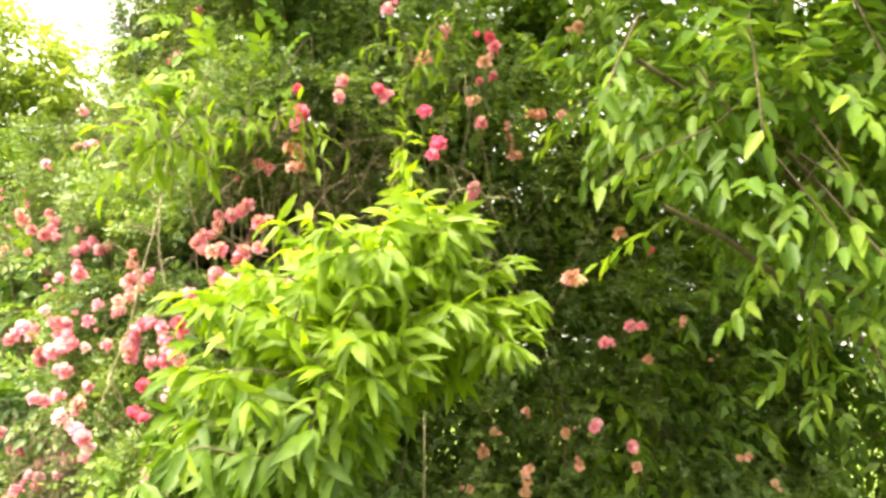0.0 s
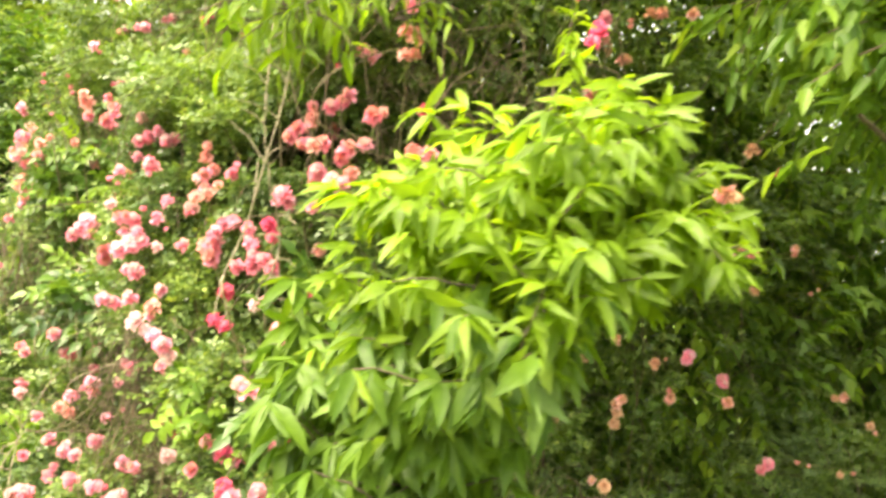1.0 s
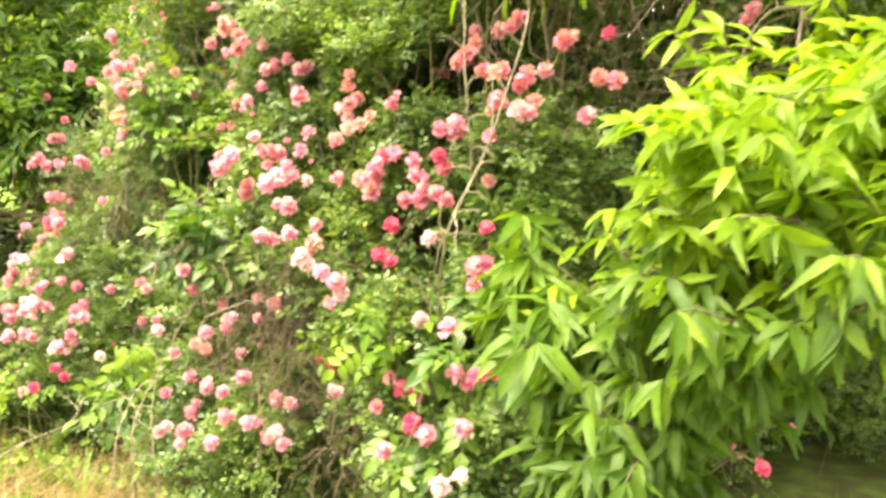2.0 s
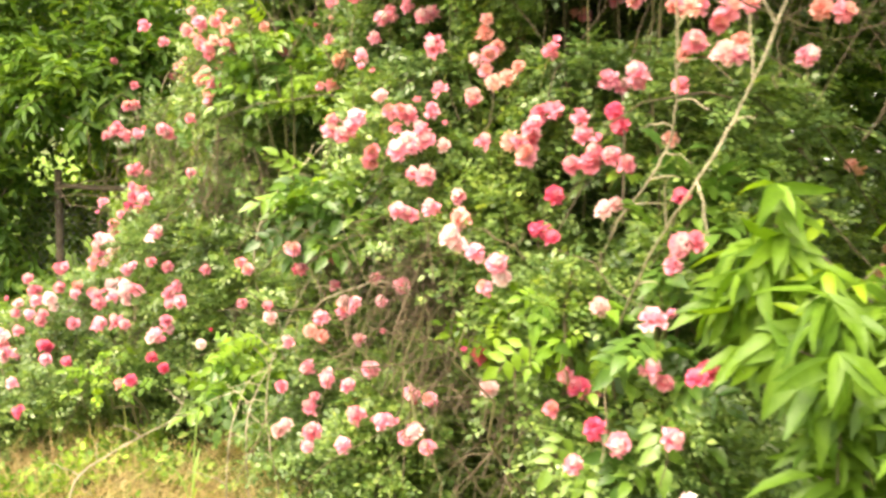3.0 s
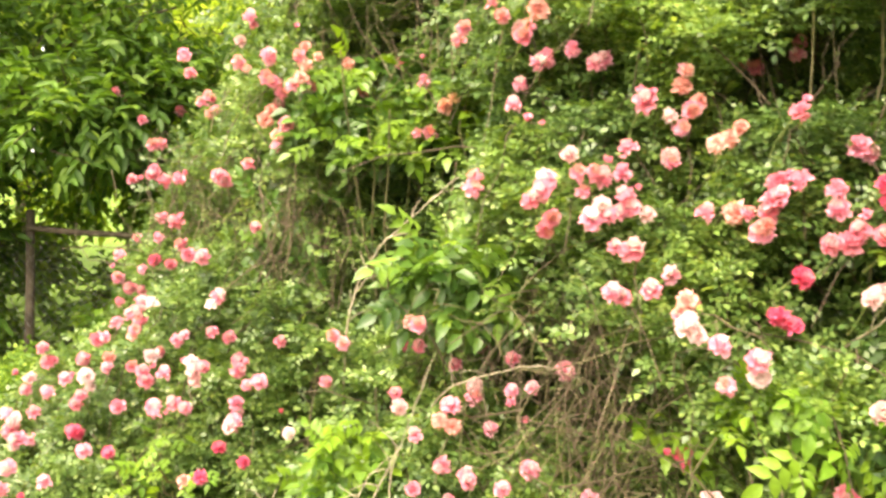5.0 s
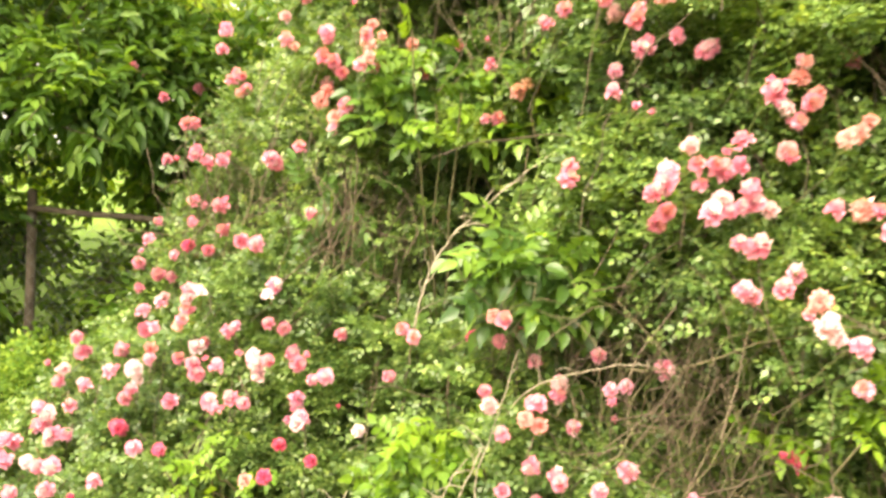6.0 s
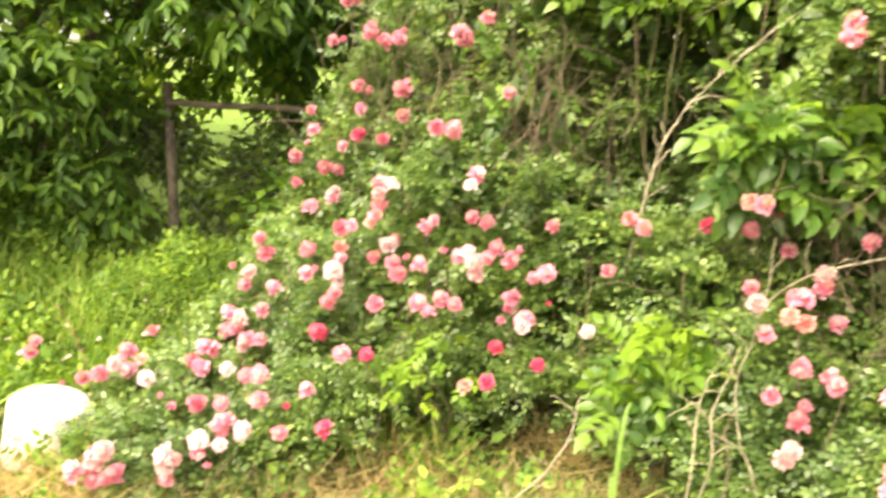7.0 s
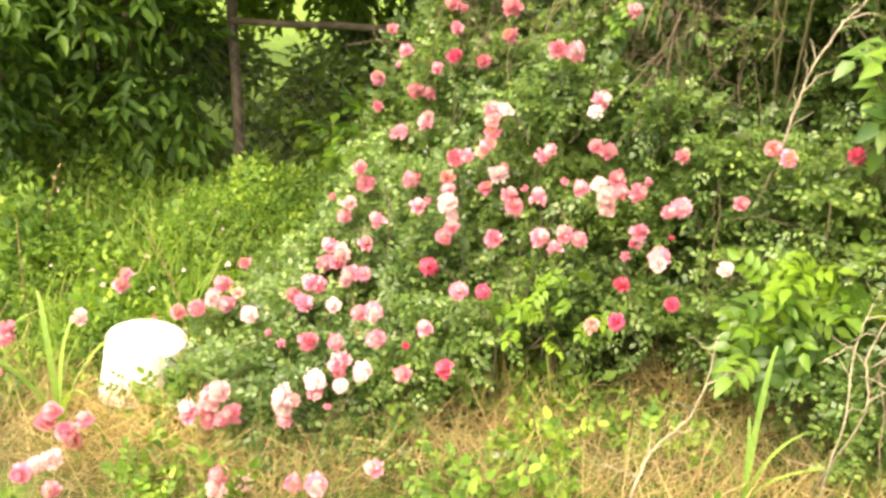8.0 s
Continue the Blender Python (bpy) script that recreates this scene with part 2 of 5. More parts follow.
ROSE_COMPOUND = pinnate(2, 0.046, DIAMOND, 0.0205)
VINE_COMPOUND = pinnate(3, 0.17, OVAL, 0.068, 62)
STRIP = blade((0.0, 0.5, 1.0), (0.012, 0.011, 0.001), 0.35, 0.4)
STRAW_STRIP = blade((0.0, 0.5, 1.0), (0.006, 0.005, 0.0015), 0.4, 0.4)


class Field:
    """A smooth random field of about the given size of patch, between -1 and 1."""

    def __init__(self, patch, seed, terms=26):
        r = np.random.default_rng(seed)
        self.k = r.normal(size=(terms, 3)) * (2.2 / patch)
        self.c = r.uniform(0, 6.28, terms)

    def __call__(self, p):
        return np.clip(np.cos(p @ self.k.T + self.c).sum(1) / math.sqrt(len(self.c)), -1.6, 1.6)


def tube(points, radii, sides=5):
    """Vertices and faces of a bent, tapered rod."""
    p = np.asarray(points, float)
    r = np.asarray(radii, float)
    t = unit(np.gradient(p, axis=0))
    ref = np.array([0.31, 0.17, 0.93]) if abs(t[0][2]) < 0.85 else np.array([0.9, 0.3, 0.1])
    x = unit(np.cross(t, ref))
    y = np.cross(t, x)
    a = np.linspace(0, 2 * np.pi, sides, endpoint=False)
    ring = np.cos(a)[None, :, None] * x[:, None] + np.sin(a)[None, :, None] * y[:, None]
    v = (p[:, None] + ring * r[:, None, None]).reshape(-1, 3)
    f = []
    for i in range(len(p) - 1):
        for j in range(sides):
            k = (j + 1) % sides
            f.append((i * sides + j, i * sides + k, (i + 1) * sides + k, (i + 1) * sides + j))
    return v, np.array(f)


def bundle(rods):
    vs, fs, n = [], [], 0
    for v, f in rods:
        vs.append(v)
        fs.append(f + n)
        n += len(v)
    return np.concatenate(vs), np.concatenate(fs)


def arc(start, end, lift=0.0, wobble=0.0, steps=10, side=(0, 0, 0)):
    """A bent line from start to end, bowed up by lift and sideways by side, with small kinks."""
    s = np.linspace(0, 1, steps)[:, None]
    a, b = np.asarray(start, float), np.asarray(end, float)
    p = a + (b - a) * s + np.array([side[0], side[1], side[2] + lift]) * (4 * s * (1 - s))
    if wobble:
        p[1:-1] += rng.normal(size=(steps - 2, 3)) * wobble
    return p


def smooth_line(points, steps=6):
    """A smooth line through a few places."""
    p = np.array(points, float)
    p = np.concatenate([[2 * p[0] - p[1]], p, [2 * p[-1] - p[-2]]])
    out = []
    for i in range(1, len(p) - 2):
        for u in np.linspace(0, 1, steps, endpoint=False):
            a, b, c, d = p[i - 1:i + 3]
            out.append(0.5 * (2 * b + (c - a) * u + (2 * a - 5 * b + 4 * c - d) * u * u + (3 * b - a - 3 * c + d) * u ** 3))
    out.append(p[-2])
    return np.array(out)


# ---- ground ----
def ground_height(x, y):
    x, y = np.asarray(x, float), np.asarray(y, float)
    rise = np.clip((y - 4.9) / 2.2, 0, 1)
    bank = np.clip((y - 2.4) / 2.0, 0, 1)
    return 0.14 * bank * bank * (3 - 2 * bank) + 0.18 * rise * rise * (3 - 2 * rise) + 0.02 * np.sin(2.3 * x + 1.0) * np.cos(1.9 * y) + 0.012 * np.sin(5.1 * x - 3.3 * y)


def build_ground():
    near = np.linspace(-12, 12, 121)
    far = np.array([14, 18, 25, 40, 70, 130, 260, 600.0])
    line = np.concatenate([-far[::-1], near, far])
    gx, gy = np.meshgrid(line, line + 4.0, indexing="ij")
    v = np.stack([gx, gy, ground_height(gx, gy)], -1).reshape(-1, 3)
    n = len(line)
    i, j = np.meshgrid(np.arange(n - 1), np.arange(n - 1), indexing="ij")
    q = (i * n + j).ravel()
    me = mesh_of("ground", v, np.stack([q, q + n, q + n + 1, q + 1], 1), SOIL)
    tagged(new("ground", me), "rough ground of soil and short green grass", "ground", kind="structure")


build_ground()


def build_lawn():
    gx, gy = np.meshgrid(np.linspace(-30, 12, 43), np.linspace(8.2, 40, 33), indexing="ij")
    v = np.stack([gx, gy, ground_height(gx, gy) + 0.012 + 0.01 * (gy - 8.2)], -1).reshape(-1, 3)
    i, j = np.meshgrid(np.arange(42), np.arange(32), indexing="ij")
    q = (i * 33 + j).ravel()
    tagged(new("lawn", mesh_of("lawn", v, np.stack([q, q + 33, q + 34, q + 1], 1), LAWN)), "mown lawn beyond the fence, tree shade put into its green", "lawn", kind="structure")


build_lawn()

# ---- where the roses are: x, y, z, kind, how many ----
SKIRT_FOOT = [
    (-4.02, 4.14, 0.27, 1, 2), (-3.96, 4.19, 0.27, 1, 1), (-3.77, 4.17, 0.27, 1, 2), (-3.61, 4.23, 0.27, 1, 1), (-4.46, 4.16, 0.27, 0, 1),
    (-4.54, 4.27, 0.28, 1, 4), (-4.5, 4.38, 0.3, 0, 3), (-4.45, 5.22, 0.3, 0, 1), (-3.87, 4.42, 0.32, 1, 1), (-4.14, 4.45, 0.33, 1, 4),
    (-4.03, 4.44, 0.33, 0, 2), (-4.44, 4.4, 0.33, 0, 1), (-4.53, 4.39, 0.36, 0, 2), (-4.34, 5.1, 0.37, 3, 1), (-3.89, 4.43, 0.38, 1, 5),
    (-3.75, 4.4, 0.38, 0, 1), (-4.06, 4.45, 0.39, 1, 4), (-4.75, 4.6, 0.39, 0, 1), (-3.78, 4.5, 0.42, 1, 3),
]
SKIRT_LOW = [
    (-4.25, 5.03, 0.42, 0, 1), (-3.71, 4.4, 0.44, 1, 1), (-4.15, 5.01, 0.44, 0, 3), (-4.57, 5.21, 0.44, 3, 2), (-3.92, 4.69, 0.45, 0, 2),
    (-4.78, 4.73, 0.45, 0, 2), (-3.71, 4.51, 0.47, 1, 4), (-4.18, 5.13, 0.47, 0, 2), (-4.58, 4.81, 0.47, 1, 1), (-4.11, 5.05, 0.47, 3, 1),
    (-3.52, 4.4, 0.48, 1, 1), (-3.64, 4.44, 0.48, 1, 3), (-3.82, 4.63, 0.48, 0, 2), (-4.03, 4.83, 0.48, 1, 2), (-3.86, 4.92, 0.48, 0, 2),
    (-3.74, 4.58, 0.49, 1, 1), (-4.11, 5.26, 0.51, 3, 1), (-3.75, 4.82, 0.52, 3, 1), (-3.51, 4.51, 0.52, 2, 1),
]
SKIRT_MIDDLE = [
    (-3.6, 4.55, 0.53, 1, 1), (-3.45, 4.57, 0.55, 0, 1), (-3.81, 5.1, 0.57, 0, 2), (-3.7, 4.93, 0.58, 1, 4), (-3.61, 4.63, 0.58, 1, 3),
    (-3.8, 4.83, 0.6, 0, 2), (-3.72, 4.97, 0.64, 1, 2), (-3.77, 5.02, 0.66, 0, 2), (-3.64, 4.95, 0.68, 0, 1), (-3.6, 4.99, 0.77, 0, 1),
    (-3.7, 5.08, 0.79, 1, 3), (-3.76, 5.08, 0.82, 0, 1), (-3.65, 5.11, 0.85, 0, 2), (-3.48, 4.8, 0.87, 0, 3), (-3.5, 5.07, 0.89, 0, 2),
    (-3.68, 5.1, 0.91, 3, 1), (-3.53, 5.65, 0.95, 0, 2), (-3.62, 6.06, 0.98, 0, 1), (-3.62, 6.03, 1.11, 3, 2),
]
SKIRT_HIGH = [
    (-3.46, 5.65, 1.11, 0, 2), (-3.51, 5.59, 1.26, 0, 2), (-3.57, 6.11, 1.33, 3, 1), (-4.45, 6.84, 1.78, 3, 1), (-3.58, 6.23, 1.95, 0, 1),
    (-4.09, 6.71, 1.98, 0, 1), (-3.46, 6.58, 2.03, 0, 2), (-3.75, 6.5, 2.06, 0, 1), (-3.78, 6.37, 2.11, 0, 1), (-4.52, 7.72, 2.24, 3, 1),
]
WEST_FOOT = [
    (-3.4, 4.49, 0.45, 2, 1), (-2.97, 4.5, 0.6, 3, 1), (-2.89, 4.46, 0.62, 2, 1), (-3.35, 4.63, 0.64, 0, 1), (-3.27, 4.67, 0.64, 2, 1),
    (-3.42, 4.82, 0.65, 2, 3), (-2.84, 4.58, 0.7, 2, 1), (-2.75, 4.44, 0.7, 2, 1), (-2.82, 4.65, 0.75, 0, 3), (-3.25, 4.68, 0.8, 0, 1),
    (-3.08, 4.53, 0.81, 0, 1), (-3.39, 4.69, 0.81, 0, 2), (-2.79, 4.46, 0.82, 1, 2), (-3.1, 4.64, 0.83, 0, 3), (-3.02, 4.64, 0.83, 1, 2),
    (-2.81, 4.63, 0.84, 0, 2), (-3.39, 4.75, 0.89, 1, 3), (-3.16, 4.77, 0.89, 0, 2), (-3.26, 4.88, 0.9, 3, 1),
]
WEST_LOW = [
    (-3.09, 4.76, 0.91, 0, 2), (-3.38, 4.98, 0.92, 3, 3), (-3.2, 5.0, 0.93, 3, 2), (-2.84, 4.83, 0.95, 0, 3), (-3.01, 4.75, 0.96, 0, 2),
    (-2.81, 4.67, 0.96, 0, 2), (-2.93, 4.53, 1.0, 1, 6), (-3.43, 5.52, 1.01, 1, 2), (-3.35, 4.81, 1.03, 0, 3), (-3.08, 4.86, 1.03, 0, 3),
    (-3.27, 4.91, 1.03, 3, 1), (-2.86, 4.83, 1.05, 0, 1), (-2.92, 4.77, 1.08, 0, 1), (-3.23, 4.92, 1.08, 3, 2), (-3.2, 4.93, 1.14, 1, 4),
    (-2.92, 4.8, 1.21, 1, 2), (-3.38, 5.54, 1.22, 0, 1), (-3.32, 5.5, 1.27, 2, 1), (-3.22, 5.38, 1.28, 0, 1),
]
WEST_MIDDLE = [
    (-2.99, 4.88, 1.36, 0, 2), (-3.31, 5.53, 1.36, 3, 1), (-3.13, 5.23, 1.38, 3, 1), (-3.32, 5.64, 1.46, 0, 3), (-3.16, 5.16, 1.47, 0, 2),
    (-2.79, 4.92, 1.48, 0, 1), (-3.24, 5.23, 1.65, 0, 4), (-2.94, 5.05, 1.67, 0, 2), (-2.86, 5.11, 1.74, 3, 1), (-3.38, 5.62, 1.8, 3, 2),
    (-2.77, 5.29, 1.99, 0, 2), (-3.21, 6.07, 2.1, 3, 3), (-3.26, 5.86, 2.18, 0, 1), (-3.19, 5.42, 2.21, 0, 2), (-2.96, 5.43, 2.3, 0, 1),
    (-2.89, 5.17, 2.35, 0, 2), (-2.76, 5.16, 2.49, 0, 3), (-2.94, 6.49, 3.42, 3, 3), (-3.23, 7.1, 3.59, 3, 3),
]
MID_FOOT = [
    (-2.15, 3.98, 0.59, 1, 2), (-2.06, 4.11, 0.65, 0, 3), (-1.99, 3.76, 0.66, 1, 2), (-2.16, 4.09, 0.73, 0, 1), (-1.99, 4.1, 0.78, 1, 3),
    (-2.65, 4.76, 0.79, 2, 1), (-2.59, 4.46, 0.8, 1, 1), (-2.07, 4.11, 0.81, 0, 1), (-2.15, 4.15, 0.88, 1, 1), (-2.04, 4.19, 0.91, 3, 2),
    (-2.47, 4.67, 0.93, 0, 1), (-2.71, 4.54, 0.95, 0, 2), (-2.04, 4.21, 0.97, 0, 3), (-2.22, 4.12, 0.99, 1, 2), (-1.97, 4.26, 1.03, 3, 3),
    (-2.67, 4.71, 1.07, 0, 1), (-2.02, 4.37, 1.07, 0, 1), (-2.42, 4.53, 1.11, 3, 3), (-2.22, 4.55, 1.11, 2, 1),
]
MID_LOW = [
    (-2.15, 4.36, 1.14, 0, 1), (-2.04, 4.43, 1.18, 0, 1), (-2.17, 4.27, 1.23, 3, 3), (-2.03, 4.18, 1.69, 3, 2), (-2.73, 4.99, 1.85, 3, 3),
    (-2.13, 4.8, 1.89, 3, 2), (-2.09, 4.7, 2.0, 4, 2), (-2.66, 4.73, 2.04, 3, 3), (-2.39, 5.04, 2.06, 0, 1), (-2.15, 4.9, 2.09, 0, 1),
    (-2.46, 4.93, 2.15, 3, 1), (-2.64, 4.78, 2.16, 3, 2), (-2.24, 5.08, 2.19, 0, 1), (-2.08, 4.21, 2.19, 3, 1), (-2.17, 4.97, 2.2, 0, 1),
    (-1.96, 4.18, 2.24, 3, 2), (-2.68, 5.11, 2.31, 0, 1), (-2.6, 5.14, 2.44, 0, 3), (-2.34, 5.07, 2.5, 0, 2),
]
MID_MIDDLE = [
    (-2.69, 5.28, 2.58, 0, 1), (-2.4, 4.97, 2.64, 0, 3), (-1.98, 5.1, 2.73, 3, 1), (-2.21, 5.09, 2.83, 0, 2), (-2.51, 5.5, 2.89, 3, 2),
    (-2.22, 5.53, 3.01, 0, 3), (-2.58, 6.24, 3.38, 3, 2), (-2.4, 5.95, 3.55, 3, 2),
]
HEART_FOOT = [
    (-1.88, 3.76, 0.65, 1, 1), (-1.64, 3.75, 0.68, 1, 2), (-1.59, 3.65, 0.69, 0, 1), (-1.71, 3.82, 0.7, 0, 5), (-1.86, 3.83, 0.71, 0, 2),
    (-1.66, 3.84, 0.76, 0, 3), (-1.91, 3.98, 0.77, 1, 1), (-1.6, 3.78, 0.81, 3, 1), (-1.82, 3.98, 0.84, 0, 2), (-1.91, 4.25, 0.88, 0, 1),
    (-1.41, 3.59, 0.9, 1, 1), (-1.8, 4.17, 0.93, 0, 1), (-1.25, 3.29, 0.93, 3, 1), (-1.45, 3.73, 0.97, 2, 2), (-1.21, 3.33, 1.03, 0, 1),
    (-1.88, 3.98, 1.05, 0, 3), (-1.81, 4.1, 1.06, 0, 1), (-1.9, 4.58, 1.11, 0, 1), (-1.84, 4.25, 1.13, 0, 1),
]
HEART_LOW = [
    (-1.73, 4.03, 1.15, 0, 1), (-1.44, 3.5, 1.24, 3, 1), (-1.4, 3.41, 1.31, 1, 2), (-1.48, 3.5, 1.35, 0, 1), (-1.55, 3.51, 1.39, 1, 2),
    (-1.28, 3.57, 1.4, 2, 2), (-1.71, 3.63, 1.44, 1, 3), (-1.52, 3.59, 1.44, 3, 2), (-1.61, 3.62, 1.45, 1, 1), (-1.53, 3.7, 1.5, 1, 1),
    (-1.25, 3.54, 1.51, 2, 1), (-1.64, 3.72, 1.55, 1, 2), (-1.84, 3.9, 1.58, 3, 2), (-1.74, 3.78, 1.62, 1, 2), (-1.32, 3.61, 1.63, 3, 3),
    (-1.45, 3.68, 1.65, 0, 1), (-1.7, 3.82, 1.66, 1, 2), (-1.63, 3.76, 1.66, 1, 5), (-1.38, 3.67, 1.68, 3, 3),
]
HEART_MIDDLE = [
    (-1.87, 3.79, 1.69, 1, 4), (-1.33, 3.59, 1.7, 0, 4), (-1.71, 3.85, 1.73, 3, 2), (-1.62, 3.88, 1.75, 0, 2), (-1.24, 3.56, 1.75, 0, 1),
    (-1.77, 3.84, 1.76, 3, 4), (-1.27, 3.61, 1.78, 0, 2), (-1.69, 3.87, 1.79, 0, 1), (-1.48, 3.87, 1.81, 3, 3), (-1.61, 3.91, 1.83, 0, 1),
    (-1.39, 3.71, 1.87, 3, 4), (-1.89, 4.02, 1.89, 0, 2), (-1.45, 3.89, 1.91, 3, 2), (-1.28, 3.58, 1.93, 0, 3), (-1.62, 3.74, 1.95, 0, 4),
    (-1.92, 4.18, 1.96, 0, 1), (-1.43, 3.88, 1.98, 3, 3), (-1.47, 3.89, 2.03, 3, 4), (-1.88, 4.27, 2.04, 0, 1),
]
HEART_HIGH = [
    (-1.69, 4.07, 2.09, 0, 3), (-1.81, 4.19, 2.11, 0, 2), (-1.75, 4.13, 2.13, 0, 1), (-1.92, 4.01, 2.15, 3, 2), (-1.93, 3.8, 2.19, 3, 3),
    (-1.87, 4.29, 2.21, 3, 1), (-1.56, 4.65, 2.71, 2, 1), (-1.54, 4.55, 2.77, 0, 1), (-1.81, 4.93, 2.87, 2, 2), (-1.48, 4.69, 2.98, 0, 1),
    (-1.43, 4.74, 3.28, 2, 1), (-1.65, 4.84, 3.29, 0, 2), (-1.46, 4.59, 3.47, 0, 1),
]
EAST_FOOT = [
    (-1.19, 3.1, 0.84, 1, 1), (-1.03, 2.86, 0.85, 1, 3), (-1.13, 3.28, 0.88, 2, 2), (-1.08, 3.17, 0.9, 1, 3), (-0.98, 3.05, 0.95, 0, 1),
    (-1.15, 3.37, 0.98, 2, 3), (-1.0, 3.21, 1.08, 0, 2), (-0.89, 3.04, 1.12, 2, 1), (-0.94, 2.95, 1.14, 2, 1), (-1.12, 3.35, 1.22, 1, 1),
    (-1.03, 3.08, 1.23, 0, 2), (-0.96, 3.2, 1.35, 0, 1), (-0.96, 3.14, 1.42, 1, 4), (-1.1, 3.44, 1.46, 1, 2), (-0.93, 3.31, 1.54, 2, 1),
    (-1.15, 3.5, 1.6, 0, 3), (-1.09, 3.43, 1.64, 0, 3), (-1.13, 3.47, 1.68, 0, 2), (-0.93, 3.5, 1.69, 3, 1),
]
EAST_LOW = [
    (-1.19, 3.53, 1.73, 0, 2), (-1.1, 3.45, 1.76, 2, 2), (-0.94, 3.38, 1.83, 0, 1), (-1.09, 3.59, 1.86, 0, 2), (-1.03, 3.42, 1.86, 0, 2),
    (-0.87, 3.25, 1.89, 0, 2), (-0.66, 3.26, 1.91, 0, 1), (-0.92, 3.33, 1.94, 3, 3), (-0.8, 3.29, 1.95, 3, 1), (-0.94, 3.3, 2.02, 3, 4),
    (-0.83, 3.33, 2.03, 3, 4), (-0.57, 3.27, 2.03, 3, 2), (-1.02, 3.47, 2.11, 3, 4), (-0.74, 3.21, 2.11, 3, 3), (-1.1, 4.23, 2.13, 3, 2),
    (-1.0, 3.56, 2.16, 3, 6), (-0.6, 3.3, 2.16, 2, 1), (-1.0, 4.14, 2.17, 0, 3), (-0.89, 3.46, 2.2, 3, 4),
]
EAST_MIDDLE = [
    (-0.9, 3.45, 2.32, 2, 1), (-0.67, 3.34, 2.36, 3, 3), (-0.79, 3.48, 2.38, 3, 3), (-0.63, 3.26, 2.4, 3, 3), (-0.66, 3.33, 2.56, 2, 3),
    (-0.52, 3.4, 2.67, 3, 2), (-0.68, 3.45, 2.71, 2, 1), (-0.89, 4.04, 3.21, 2, 1),
]
SHADE_FOOT = [
    (0.59, 4.46, 0.64, 0, 1), (0.2, 4.09, 0.64, 0, 1), (0.19, 3.7, 0.69, 2, 2), (0.26, 4.14, 0.8, 3, 1), (1.08, 4.54, 0.85, 0, 1),
    (1.53, 4.6, 0.85, 4, 1), (1.26, 4.57, 0.88, 4, 1), (0.03, 4.33, 1.03, 3, 2), (1.63, 4.6, 1.04, 4, 1), (0.33, 4.29, 1.05, 0, 1),
    (0.32, 4.27, 1.14, 3, 3), (0.89, 4.54, 1.14, 4, 1), (0.59, 4.4, 1.18, 3, 2), (1.47, 4.64, 1.2, 4, 2), (0.11, 4.38, 1.21, 4, 2),
    (0.9, 4.63, 1.24, 0, 1), (0.21, 4.44, 1.29, 4, 1), (0.53, 4.49, 1.31, 4, 1), (0.67, 4.49, 1.33, 0, 1),
]
SHADE_LOW = [
    (0.33, 4.44, 1.37, 3, 2), (-0.13, 4.13, 1.63, 0, 1), (0.25, 4.35, 1.65, 0, 1), (0.9, 4.3, 1.67, 4, 1), (1.32, 4.71, 1.68, 4, 2),
    (0.67, 4.08, 1.75, 0, 4), (0.79, 4.2, 1.82, 0, 1), (1.04, 4.28, 1.84, 3, 2), (0.37, 3.14, 1.99, 4, 4), (0.83, 3.88, 2.14, 2, 2),
    (0.65, 3.74, 2.21, 0, 1), (-0.11, 2.85, 2.34, 2, 2), (0.03, 3.8, 2.37, 0, 1), (-0.17, 2.96, 2.47, 2, 2), (-0.3, 3.24, 2.62, 2, 2),
    (0.05, 3.76, 2.65, 0, 1), (0.21, 4.22, 2.65, 3, 2), (0.18, 3.85, 2.69, 3, 2), (0.45, 3.81, 2.7, 3, 2),
]
SHADE_MIDDLE = [
    (1.18, 4.05, 2.76, 3, 1), (0.33, 4.03, 2.78, 3, 2), (-0.0, 3.87, 2.8, 3, 1), (-0.19, 3.42, 2.83, 2, 2), (0.22, 4.72, 2.85, 4, 3),
    (1.49, 4.33, 2.89, 3, 2), (0.05, 3.71, 2.92, 3, 3), (-0.11, 3.54, 2.96, 0, 1), (0.09, 4.13, 2.99, 0, 2), (0.02, 3.62, 3.0, 2, 1),
    (0.09, 3.74, 3.0, 0, 1), (-0.31, 3.45, 3.05, 0, 2), (0.45, 3.7, 3.09, 2, 1),
]
WEST_TUFT = [
    (-3.23, 6.0, 2.06, 3, 2), (-3.18, 5.93, 1.99, 3, 2), (-2.94, 5.31, 2.18, 3, 2), (-2.78, 5.0, 2.18, 0, 2), (-2.79, 5.05, 2.08, 3, 2),
    (-2.78, 5.03, 1.92, 3, 2), (-3.38, 5.45, 1.65, 0, 2), (-3.16, 5.25, 1.66, 0, 2),
]
MID_TUFT = [
    (-2.62, 4.9, 2.15, 3, 2), (-2.62, 4.88, 2.08, 3, 2), (-2.72, 4.93, 2.02, 3, 2), (-2.7, 4.95, 1.89, 3, 2), (-2.06, 4.42, 2.19, 0, 1),
]
SKIRT = SKIRT_FOOT + SKIRT_LOW + SKIRT_MIDDLE + SKIRT_HIGH
WEST = WEST_FOOT + WEST_LOW + WEST_MIDDLE + WEST_TUFT
MID = MID_FOOT + MID_LOW + MID_MIDDLE + MID_TUFT
HEART = HEART_FOOT + HEART_LOW + HEART_MIDDLE + HEART_HIGH
EAST = EAST_FOOT + EAST_LOW + EAST_MIDDLE
SHADE = SHADE_FOOT + SHADE_LOW + SHADE_MIDDLE
ALL_ROWS = [SKIRT, WEST, MID, HEART, EAST, SHADE]
BLOOMS = np.concatenate([np.array(r, float).reshape(-1, 5) for r in ALL_ROWS])

